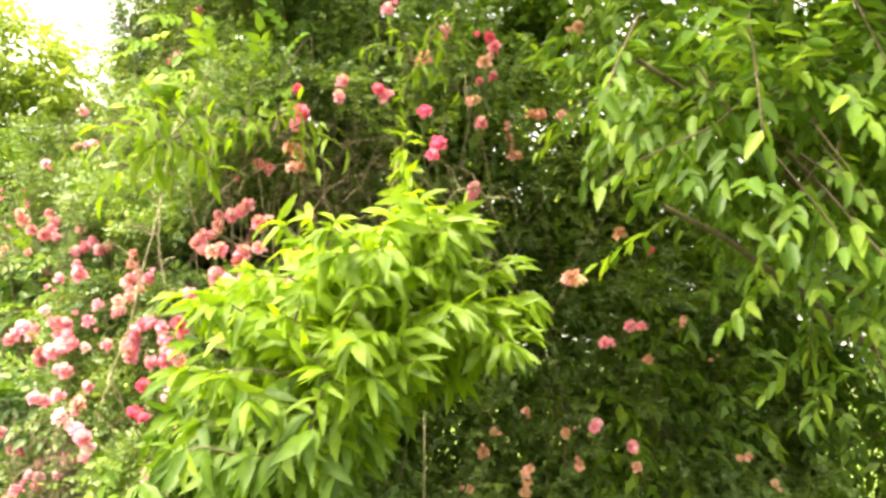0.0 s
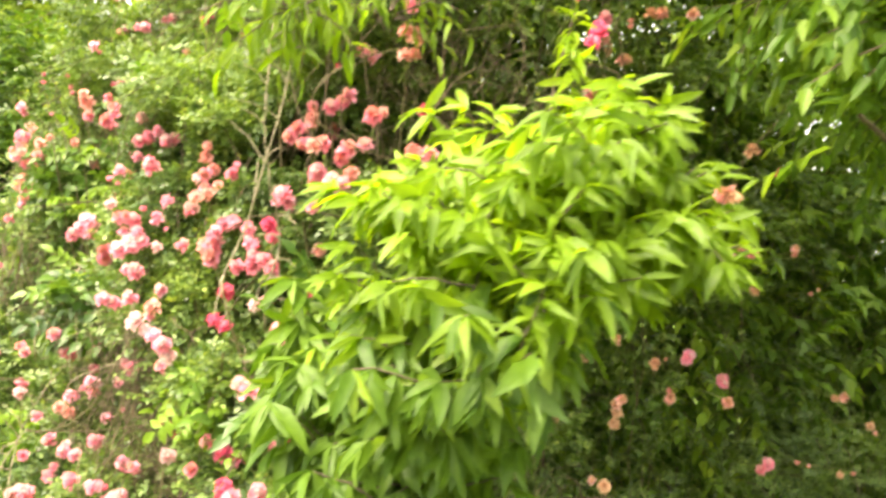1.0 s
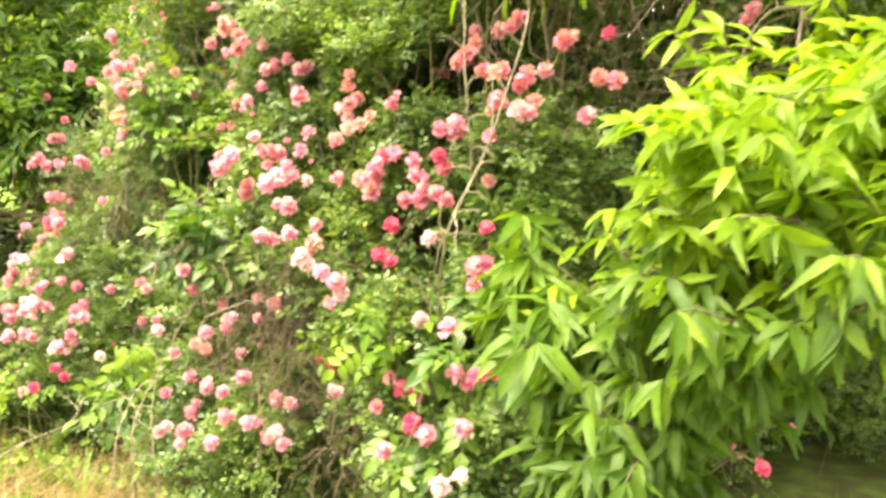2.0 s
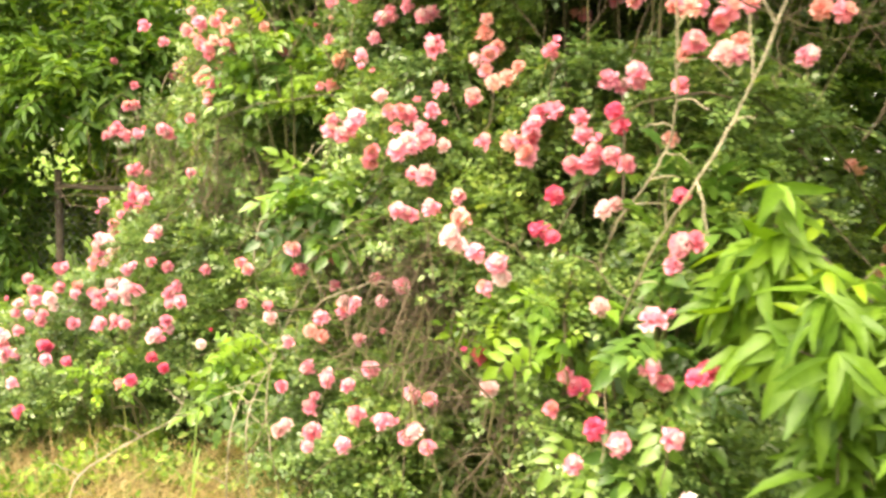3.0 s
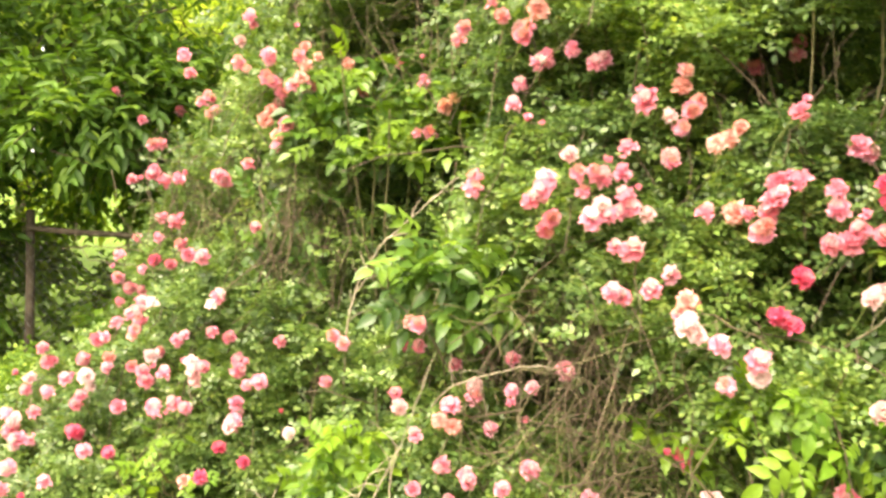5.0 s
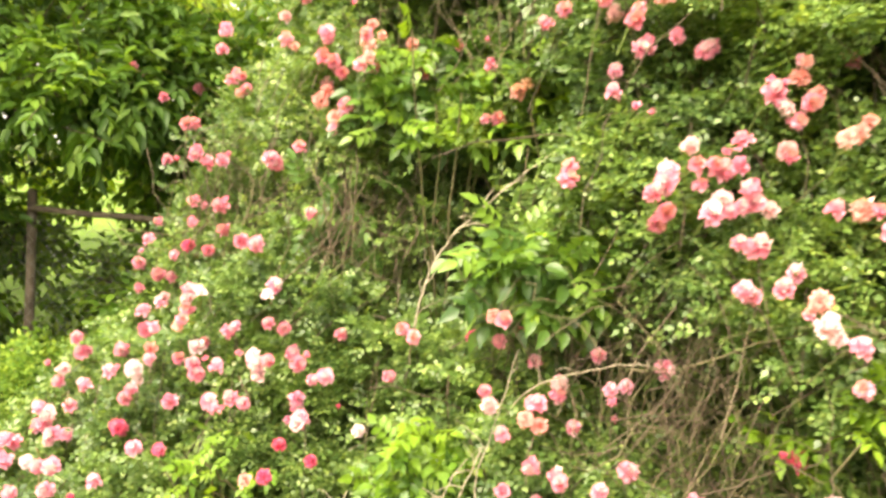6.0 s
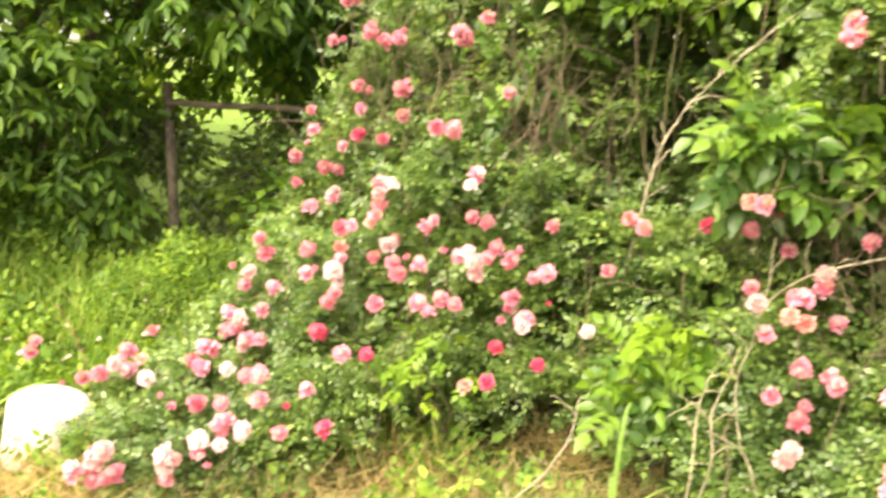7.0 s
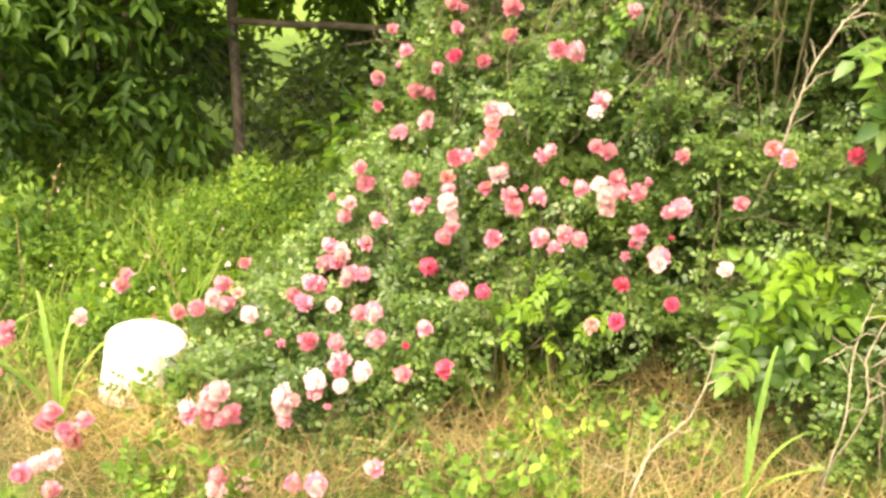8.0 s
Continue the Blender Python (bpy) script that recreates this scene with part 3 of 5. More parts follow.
# ---- the rose hedge: where its face stands ----
FACE_X = (-4.6, -4.0, -3.5, -2.9, -2.4, -2.1, -1.7, -1.35, -0.9, -0.4, 0.0, 0.4, 1.0, 1.8, 3.0)
FACE_Y = (4.75, 4.72, 4.72, 4.78, 4.68, 4.3, 3.85, 3.52, 3.42, 3.72, 4.25, 4.75, 5.25, 5.6, 5.8)
TOP_X = (-4.7, -4.3, -3.9, -3.6, -3.4, -3.2, -3.0, -2.7, -2.3, -1.8, -1.0, 0.0, 1.0, 3.0)
TOP_Z = (0.12, 0.25, 0.55, 0.95, 1.5, 1.9, 2.3, 3.2, 4.0, 4.1, 4.0, 3.9, 3.2, 2.4)
lumps, small_lumps, gaps = Field(0.75, 1), Field(0.28, 2), Field(0.22, 3)


def top_of(x):
    return np.interp(x, TOP_X, TOP_Z)


def face_of(x, z):
    """How far back the mean face of the hedge stands at x and height z."""
    y = np.interp(x, FACE_X, FACE_Y)
    t = top_of(x)
    west = np.clip((-1.0 - x) / 1.1, 0, 1)
    y = y + west * 0.42 * np.clip(z - 1.25, 0, 1.4) + 0.25 * np.clip(z / np.maximum(t, 0.1) - 0.75, 0, 1)
    y = y + 0.1 * np.clip(z - 2.0, 0, 1.6) * np.exp(-((x + 1.5) / 0.4) ** 2)
    y = y + 1.0 * np.clip((-2.85 - x) / 0.65, 0, 1.2) * np.clip((z - 0.85) / 0.4, 0, 1)       # its end runs back above the low skirt
    return y + 0.22 * np.clip(0.55 - z, 0, 1) * np.clip((x + 3.6) / 0.6, 0, 1)


def settle(p, near=0.08):
    """Blooms turn to open air along the verge: leaves in front of one are moved behind it."""
    p = p.copy()
    for b in BLOOMS:
        mid = np.clip(b[0], -3.2, 0.0)
        for open_air in ((0.5 * mid - 1.5, 1.5, 1.68), (0.7 * mid - 0.1, 0.9, 1.66)):
            way = unit(np.array(open_air) - b[:3])
            rel = p - b[:3]
            s = rel @ way
            off = np.linalg.norm(rel - s[:, None] * way, axis=1)
            hit = (off < near * (1 + 0.15 * (b[4] - 1))) & (s > -0.03) & (s < 1.0)
            p[hit] -= way * (s[hit] + 0.04 + 0.1 * rng.uniform(0, 1, hit.sum()))[:, None]
    return p


# places where few leaves grow and the bare brown canes show: x, y, z, width, depth, height
BARE = np.array([(-1.68, 4.05, 1.1, 0.25, 0.6, 0.24), (-1.95, 4.42, 1.25, 0.25, 0.5, 0.12), (-1.35, 3.75, 0.6, 0.3, 0.5, 0.32),
                 (-0.45, 3.5, 2.2, 0.55, 0.6, 0.3), (-0.1, 3.9, 0.6, 0.3, 0.5, 0.3), (0.4, 4.2, 2.0, 0.5, 0.6, 0.5),
                 (-2.6, 4.75, 0.12, 0.6, 0.4, 0.14), (-2.32, 4.9, 2.3, 0.32, 0.4, 0.25), (-0.6, 3.62, 2.5, 0.25, 0.4, 0.14),
                 (-2.18, 4.6, 1.66, 0.3, 0.5, 0.12), (-1.86, 4.2, 1.5, 0.12, 0.4, 0.14), (-2.68, 4.95, 1.55, 0.2, 0.35, 0.14), (-2.2, 4.62, 1.3, 0.2, 0.5, 0.16), (-1.5, 3.88, 0.86, 0.25, 0.5, 0.32),
                 (-2.95, 5.15, 1.05, 0.16, 0.35, 0.1), (-1.1, 3.6, 1.5, 0.2, 0.4, 0.1), (-2.6, 4.8, 0.7, 0.14, 0.35, 0.1), (-0.8, 3.5, 1.15, 0.22, 0.4, 0.2), (0.7, 4.4, 1.3, 0.5, 0.5, 0.35), (-2.12, 4.4, 1.44, 0.26, 0.4, 0.12), (-2.5, 4.8, 1.34, 0.2, 0.4, 0.18), (-4.2, 4.62, 0.14, 0.24, 0.25, 0.2), (-3.1, 5.3, 1.5, 0.3, 0.4, 0.16), (-2.62, 4.95, 1.46, 0.28, 0.4, 0.2)])


def bareness(p):
    out = np.zeros(len(p))
    for b in BARE:
        d = np.linalg.norm((p - b[:3]) / b[3:], axis=1)
        out = np.maximum(out, np.clip(1.3 - d, 0, 1))
    return out


def hedge_points(n, x0, x1, depth, keep=0.0, lowest=0.05):
    """Random places in the outer layer of the hedge between x0 and x1, with the way out of it."""
    x = rng.uniform(x0, x1, n)
    t = top_of(x)
    z = lowest + (t - lowest) * rng.uniform(0, 1, n) ** 1.1
    d = np.abs(rng.exponential(depth, n))
    q = np.stack([x, face_of(x, z), z], 1)
    w = np.exp(-((x[:, None] - BLOOMS[None, :, 0]) ** 2 + (z[:, None] - BLOOMS[None, :, 2]) ** 2) / (2 * 0.16 ** 2))
    pull = (w * (BLOOMS[:, 1] - face_of(BLOOMS[:, 0], BLOOMS[:, 2]))[None]).sum(1) / (w.sum(1) + 0.6)
    calm = 1 - 0.65 * w.sum(1) / (w.sum(1) + 0.6)              # the face is even round the blooms and rough elsewhere
    y = q[:, 1] + np.clip(pull, -0.45, 0.9) * np.clip((0.15 - x) / 0.4, 0, 1) + 0.05 - calm * (0.24 * lumps(q) + 0.2 * small_lumps(q)) + d
    p = np.stack([x, y, z], 1)
    p[:, 1] += 0.8 * bareness(p)
    thin = np.clip((z / t - 0.92) * 5, 0, 0.6)
    lush = 0.9 * np.exp(-((x + 1.4) ** 2 + (z - 2.2) ** 2) / 0.6)      # the densest part of the hedge
    ok = (gaps(p) > -0.55 + keep + thin - lush + 0.16 * np.clip((-1.9 - x) / 0.3, 0, 1) + 0.2 * np.clip((-2.2 - x) / 0.3, 0, 1) * np.clip((z - 1.1) / 0.2, 0, 1)) & (rng.uniform(0, 1, n) > bareness(p) * 0.8) & (z > ground_height(x, y) + 0.03)
    p = settle(p)
    e = 0.05
    dx = (face_of(x + e, z) - face_of(x - e, z)) / (2 * e)
    out = unit(np.stack([dx, -np.ones(n), 0.55 + 0.5 * (z / t > 0.85)], 1))
    return p[ok], out[ok]


def leaf_frames(out, tumble=0.7, droop=0.3):
    """Random leaf directions and faces: lying across the way out, turned up to the light."""
    n = len(out)
    along = unit(rng.normal(size=(n, 3)) * tumble + out * 0.6 + np.array([0, 0, -droop]))
    face = unit(out * 0.8 + np.array([0, -0.15, 0.9]) + rng.normal(size=(n, 3)) * 0.45)
    return along, face


def sprays(n, x0, x1, depth, per=12, keep=0.0):
    """Leafy side shoots: each bends out of the hedge and over, its leaves in two ranks along it."""
    a, o = hedge_points(n // per, x0, x1, depth, keep)
    m = len(a)
    d = unit(o * 0.55 + rng.normal(size=(m, 3)) * np.array([0.8, 0.35, 0.4]) + np.array([0, 0, 0.12]))
    reach = rng.uniform(0.12, 0.27, m)
    u = (np.arange(per) + 0.5) / per
    q = (a - o * 0.05)[:, None] + d[:, None] * (u[None] * reach[:, None])[..., None] + np.array([0, 0, -0.42]) * ((u ** 2)[None] * reach[:, None])[..., None]
    q = q + rng.normal(size=q.shape) * 0.009
    side = unit(np.cross(d, np.array([0, 0, 1.0])))
    sign = np.where(np.arange(per) % 2, 1.0, -1.0)
    al = d[:, None] * (0.35 + 0.5 * u)[None, :, None] + side[:, None] * sign[None, :, None] * (1.1 - 0.6 * u)[None, :, None] + np.array([0, 0, -0.2]) + rng.normal(size=q.shape) * 0.3
    fa = np.array([0, -0.35, 1.0]) + 0.45 * o[:, None] + rng.normal(size=q.shape) * 0.35
    q, al, fa = q.reshape(-1, 3), unit(al.reshape(-1, 3)), unit(fa.reshape(-1, 3))
    ok = q[:, 2] > ground_height(q[:, 0], q[:, 1]) + 0.02
    return settle(q[ok]), al[ok], fa[ok]


# ---- roses ----
def rose_mesh(name, materials, rings, cup, seed):
    """A double rose seen from above: rings of cupped petals, the outer ones of one tint and the inner ones of another."""
    r = np.random.default_rng(seed)
    vs, fs, n = [], [], 0
    for ring, (count, radius, tilt) in enumerate(rings):
        for i in range(count):
            a = 2 * np.pi * (i + 0.5 * (ring % 2)) / count + r.normal() * 0.1
            w = radius * (0.46 if count > 5 else 0.58) * r.uniform(0.85, 1.12)
            lean = radians(tilt + r.normal() * 10)
            long = r.uniform(0.88, 1.1)
            grid = []
            for u in (0.0, 0.5, 1.0):
                for s in (-1, -0.35, 0.35, 1):
                    width = w * (0.35 + 0.75 * math.sin(min(u, 0.85) * 2.0)) * (0.8 if u == 1.0 else 1)
                    out = radius * long * u * (1 - (0.14 * s * s - 0.1 * r.normal()) * (u > 0.9))
                    up = cup * radius * (s * s * 0.3 + u * u * 0.42) + r.normal() * 0.0008
                    px, pz = out * math.cos(lean) - up * math.sin(lean), out * math.sin(lean) + up * math.cos(lean)
                    pz += ring * 0.003 - 0.004 * (u > 0.9) + r.normal() * (0.001 + 0.0028 * (u > 0.9))
                    grid.append((px * math.cos(a) - s * width * math.sin(a), px * math.sin(a) + s * width * math.cos(a), pz))
            vs += grid
            fs += [(n + k * 4 + j, n + k * 4 + j + 1, n + k * 4 + j + 5, n + k * 4 + j + 4) for k in range(2) for j in range(3)]
            n += 12
    me = mesh_of(name, np.array(vs), np.array(fs), materials[0])
    me.materials.append(materials[1])
    outer = sum(c for c, _, _ in rings[:len(rings) // 2]) * 6
    me.polygons.foreach_set("material_index", (np.arange(len(fs)) >= outer).astype(np.int32))
    return me


OPEN = [(7, 0.03, -18), (8, 0.031, 4), (8, 0.03, 22), (8, 0.027, 40), (7, 0.023, 56), (6, 0.017, 74)]
ROUND = [(6, 0.026, -30), (7, 0.03, -2), (8, 0.031, 20), (8, 0.031, 38), (7, 0.029, 55), (6, 0.026, 70), (5, 0.021, 82)]
BUD = [(5, 0.022, 52), (5, 0.022, 66), (4, 0.019, 78)]
LIMP = [(7, 0.028, -50), (8, 0.027, -12), (8, 0.025, 22), (6, 0.02, 50), (5, 0.015, 66)]
ROSES = {
    0: [rose_mesh("rose_pink", m, r, 1.0, k) for r, m, k in ((OPEN, (PINK, PALE), 1), (ROUND, (PINK, PALE), 2), (ROUND, (PINK, PINK), 3), (BUD, (DEEP, PINK), 4), (ROUND, (PINK, PALE), 15))],
    # Kind 1: blown-out light on the blooms is put into whiter petals.
    1: [rose_mesh("rose_pale", m, r, 1.0, k) for r, m, k in ((OPEN, (PALE, WHITE), 5), (ROUND, (PINK, WHITE), 6), (ROUND, (PALE, WHITE), 7), (ROUND, (PINK, PALE), 8))],
    2: [rose_mesh("rose_deep", m, r, 1.0, k) for r, m, k in ((OPEN, (DEEP, PINK), 9), (ROUND, (DEEP, DEEP), 10), (BUD, (DEEP, DEEP), 11))],
    3: [rose_mesh("rose_faded", m, r, 0.8, k) for r, m, k in ((LIMP, (FADED, FADED), 12), (LIMP, (PINK, FADED), 13), (ROUND, (PINK, FADED), 14))],
    4: [rose_mesh("rose_withered", m, r, 0.8, k) for r, m, k in ((LIMP, (TAN, TAN), 16), (LIMP, (FADED, TAN), 17), (BUD, (TAN, FADED), 18))],
}
ROSE_LABEL = {0: "pink double rose in full bloom", 1: "pale pink double rose, blown-out highlights put into its petals", 2: "deep pink rose half open", 3: "faded salmon rose with limp petals", 4: "withered tan rose in the shade"}


def hang_roses(bush, rows, reach=0.1):
    """One rose or a small cluster at each place: x, y, z, kind, how many; each on a thin stem out of the leaves."""
    rods = []
    for x, y, z, kind, count in rows:
        c = np.array((x, y, z))
        for i in range((1, 1, 2, 2, 3, 4, 4)[count]):
            off = rng.normal(size=3) * 0.006 if i == 0 else unit(rng.normal(size=3)) * np.array([0.051, 0.03, 0.045]) * rng.uniform(0.85, 1.15)
            k = kind if kind == 4 or rng.uniform() < 0.8 else int(rng.choice([0, 1, kind]))
            variants = ROSES[k]
            me = variants[int(rng.integers(len(variants)))]
            facing = unit(np.array([-0.2, -0.75, 0.75]) + rng.normal(size=3) * 0.42)
            q = Vector(facing).to_track_quat("Z", "Y").to_matrix().to_4x4()
            s = rng.uniform(0.84, 1.1) * (0.88 if count == 1 else 1.0) if i == 0 else rng.uniform(0.62, 0.96)
            m = Matrix.Translation(c + off) @ q @ pose(0, 0, 0, 0, 0, rng.uniform(0, 360)) @ Matrix.Scale(s, 4)
            part("rose", me, bush, ROSE_LABEL[k], at=m)
            p = c + off
            end = c + np.array([rng.normal() * 0.02, reach, -0.06 + rng.normal() * 0.02])
            rods.append(tube(arc(p, end, 0.012, 0.002, 4), (0.0022, 0.002, 0.002, 0.0022), 4))
    part("stalk_mass", mesh_of("stalk_mass", *bundle(rods), GREEN_STEM), bush, "thin green flower stems", "stuff")


def build_bush(x0, x1, rows, leaves, label, withered=False):
    """A stretch of the hedge: leaves, thin twigs, arching canes and its roses."""
    xm = (x0 + x1) / 2
    ym = float(face_of(np.array([xm]), np.array([0.3]))[0]) + 0.5
    bush = thing("rose_bush", (xm, ym, float(ground_height(xm, ym))), label, "rose bush", "rose bushes of the hedge")
    p1, a1, f1 = sprays(int(leaves * 0.95), x0, x1, 0.1)
    p2, o2 = hedge_points(leaves // 3, x0, x1, 0.3, keep=-0.6)
    a2, f2 = leaf_frames(o2)
    p = np.concatenate([p1, p2])
    p3, o3 = hedge_points(int(leaves * 1.4), x0, x1, 0.08, keep=-0.9)
    p3[:, 1] += rng.uniform(0.35, 1.5, len(p3))
    al, fa = leaf_frames(o3)
    part("inner_foliage", scattered("inner_foliage", DIAMOND, p3, al, fa, rng.uniform(0.6, 1.0, len(p3)) * np.interp(top_of(p3[:, 0]), (0.6, 2.5), (0.03, 0.1)), ROSE_LEAF), bush, "leaves deep inside the bush", "stuff")
    me = scattered("foliage", ROSE_COMPOUND, p, np.concatenate([a1, a2]), np.concatenate([f1, f2]), rng.uniform(0.8, 1.45, len(p)), ROSE_LEAF)
    part("foliage", me, bush, "small grey-green rose leaves", "stuff")
    rods = []
    q, o = hedge_points(int(leaves * 0.016), x0, x1, 0.3, keep=-0.6)
    for a, w in zip(q, o):
        way = unit(np.array([rng.normal() * 0.5, -0.25 + rng.normal() * 0.4, -0.75 + rng.normal() * 0.45]))
        end = a + way * rng.uniform(0.15, 0.55)
        end[2] = max(end[2], 0.02)
        rods.append(tube(arc(a, end, 0.03, 0.008, 5), np.linspace(0.0028, 0.0016, 5), 3))
    part("brushwood", mesh_of("brushwood", *bundle(rods), TWIG), bush, "thin brown twigs", "stuff")
    for i in range(max(3, int((x1 - x0) * 4))):
        fx = rng.uniform(x0, x1)
        foot = np.array([fx, float(face_of(np.array([fx]), np.array([0.2]))[0]) + rng.uniform(0.25, 0.7), 0.0])
        foot[2] = float(ground_height(foot[0], foot[1])) - 0.02
        tx = fx + rng.normal() * 0.35
        tz = float(top_of(tx)) * rng.uniform(0.4, 0.9)
        tip = np.array([tx, float(face_of(np.array([tx]), np.array([tz]))[0]) - rng.uniform(-0.1, 0.1), tz])
        line = arc(foot, tip, rng.uniform(0.1, 0.35), 0.02, 12, (0, rng.uniform(-0.1, 0.25), 0))
        part("cane", mesh_of("cane", *tube(line, np.linspace(0.0048, 0.0018, 12), 5), CANE), bush)
    flat = np.concatenate([np.array(r, float).reshape(-1, 5) for r in rows])
    if withered:
        flat[:, 4] = np.maximum(flat[:, 4], 2)
        flat[:, 3] = np.where(np.isin(flat[:, 3], (1, 3)) | (rng.uniform(0, 1, len(flat)) < 0.4), 4, flat[:, 3])
    hang_roses(bush, [(a[0], a[1], a[2], int(a[3]), int(a[4])) for a in flat], 0.5 if withered else 0.1)
    return bush


build_bush(-4.15, -3.45, [SKIRT], 8500, "low end of the rose hedge with clusters of pale pink roses")
build_bush(-3.45, -2.75, [WEST], 13500, "rose bush with pink roses sloping down to the meadow")
build_bush(-2.75, -1.95, [MID], 21500, "rose bush with scattered pink roses and bare canes")
build_bush(-1.95, -1.2, [HEART], 26000, "rose bush thick with pale pink rose clusters")
build_bush(-1.2, -0.5, [EAST], 20000, "tall rose bush with pink and faded salmon roses")
build_bush(-0.5, 2.6, [SHADE], 12500, "shaded rose bush with a few faded roses under the tree", True)


# ---- bare brown canes in the hollows ----
def build_thicket(b, n, label):
    """Dead canes, standing and fallen, in a hollow of the hedge."""
    t = thing("dead_canes", (b[0], b[1], float(ground_height(b[0], b[1]))), label, "dead canes")
    for i in range(n):
        c = b[:3] + rng.normal(size=3) * b[3:] * np.array([0.55, 0.35, 0.5])
        way = unit(np.array([rng.normal() * 0.55, rng.normal() * 0.3, 1.0]) if rng.uniform() < 0.75 else rng.normal(size=3))
        half = rng.uniform(0.1, 0.34)
        a, e = c - way * half, c + way * half
        a[2], e[2] = max(a[2], 0.02), max(e[2], 0.02)
        thick = rng.uniform(0.001, 0.0027)
        rod = tube(arc(a, e, rng.uniform(-0.05, 0.1), 0.014, 7, rng.normal(size=3) * 0.09), np.linspace(thick, thick * 0.5, 7), 4)
        part("cane", mesh_of("cane", *rod, (TWIG, CANE)[int(rng.uniform() < 0.25)]), t)


build_thicket(BARE[0], 105, "tangle of dead brown rose canes in a hollow")
build_thicket(BARE[1], 60, "dark hollow with dead brown rose canes")
build_thicket(BARE[2], 50, "dead brown canes near the ground")
build_thicket(BARE[3], 90, "tangle of bare grey-brown twigs high in the hedge")
build_thicket(BARE[4], 45, "dead canes in the shade under the hedge")
build_thicket(BARE[13], 60, "dead brown rose canes hanging under the roses")
build_thicket(BARE[-1], 70, "thin bare brown twigs in the flank of the hedge")
build_thicket(BARE[-2], 40, "thin brown twigs where the hedge runs back")
build_thicket(BARE[7], 30, "thin bare brown twigs above the vine")
build_thicket(BARE[8], 24, "bare hanging canes high in the rose hedge")


# ---- long pale canes that stand clear of the leaves ----
def build_long_cane(points, thick, label):
    line = smooth_line(points)
    line[1:-1] += rng.normal(size=(len(line) - 2, 3)) * 0.0015
    g = float(ground_height(line[0][0], line[0][1]))
    t = thing("long_cane", (line[0][0], line[0][1], g), label, "rose cane", "long pale canes")
    stem = part("stem", mesh_of("stem", *tube(line, np.linspace(thick * 0.7, thick * 0.3, len(line)), 7), PALE_CANE), t)
    for k in range(3, len(line) - 2, 4):                  # short side shoots
        way = unit(np.array([rng.normal(), -0.3 + rng.normal() * 0.4, 0.3 + rng.normal() * 0.6]))
        part("side_shoot", mesh_of("side_shoot", *tube(arc(line[k], line[k] + way * rng.uniform(0.05, 0.14), 0.01, 0.003, 5), np.linspace(thick * 0.45, 0.001, 5), 5), PALE_CANE), stem)


build_long_cane([(-2.42, 4.9, 0.2), (-2.41, 4.75, 0.8), (-2.41, 4.6, 1.1), (-2.4, 4.58, 1.22), (-2.38, 4.58, 1.3), (-2.36, 4.59, 1.36), (-2.3, 4.6, 1.46), (-2.24, 4.62, 1.52), (-2.18, 4.62, 1.58), (-2.08, 4.6, 1.68), (-1.95, 4.55, 1.8)], 0.007, "long pale grey cane arching out of the rose hedge")
build_long_cane([(-2.17, 4.2, 0.15), (-2.19, 4.05, 0.44), (-2.23, 4.1, 0.59), (-2.24, 4.15, 0.74), (-2.21, 4.15, 0.86), (-2.16, 4.2, 1.0), (-2.1, 4.3, 1.13)], 0.0042, "pale grey cane standing before the hedge")
build_long_cane([(-2.33, 4.25, 0.15), (-2.31, 4.1, 0.52), (-2.3, 4.15, 0.65), (-2.25, 4.17, 0.77), (-2.22, 4.2, 0.83)], 0.005, "thin pale cane before the hedge")
build_long_cane([(-2.15, 4.4, 0.8), (-2.07, 4.22, 1.02), (-1.92, 4.12, 1.11), (-1.83, 4.05, 1.15), (-1.77, 4.0, 1.16), (-1.7, 3.98, 1.13)], 0.0045, "thin yellowish cane bowed by its roses")
build_long_cane([(-1.05, 3.85, 0.1), (-1.05, 3.6, 0.95), (-1.07, 3.05, 1.37), (-1.05, 2.74, 1.57), (-0.99, 2.68, 1.72), (-0.95, 2.63, 1.86), (-0.91, 2.61, 2.02), (-0.9, 2.63, 2.15), (-0.9, 2.64, 2.34)], 0.0052, "long pale stem leaning out of the hedge with a leafy top")
build_long_cane([(-1.12, 3.95, 0.1), (-1.1, 3.75, 1.1), (-1.08, 3.45, 1.42), (-1.04, 3.24, 1.56), (-1.0, 3.18, 1.67), (-1.0, 3.13, 1.76), (-1.02, 3.06, 1.87), (-1.04, 3.02, 2.02), (-1.05, 3.04, 2.19), (-1.06, 3.15, 2.45), (-1.0, 3.4, 2.8)], 0.0055, "long pale grey cane climbing the hedge")
build_long_cane([(-2.96, 4.0, 0.2), (-2.93, 4.02, 0.36), (-2.86, 4.1, 0.42), (-2.76, 4.15, 0.48), (-2.66, 4.3, 0.52), (-2.62, 4.36, 0.62)], 0.006, "broken pale cane lying against the hedge foot")
build_long_cane([(-2.39, 4.12, 0.14), (-2.37, 4.08, 0.5), (-2.35, 4.13, 0.63), (-2.31, 4.18, 0.74), (-2.2, 4.3, 0.8)], 0.0042, "crooked pale cane at the hedge foot")
build_long_cane([(-0.1, 4.2, 0.1), (-0.15, 3.7, 1.5), (-0.1, 3.45, 2.2), (0.05, 3.4, 2.3), (0.18, 3.6, 2.1)], 0.006, "grey cane bent over in the shade")


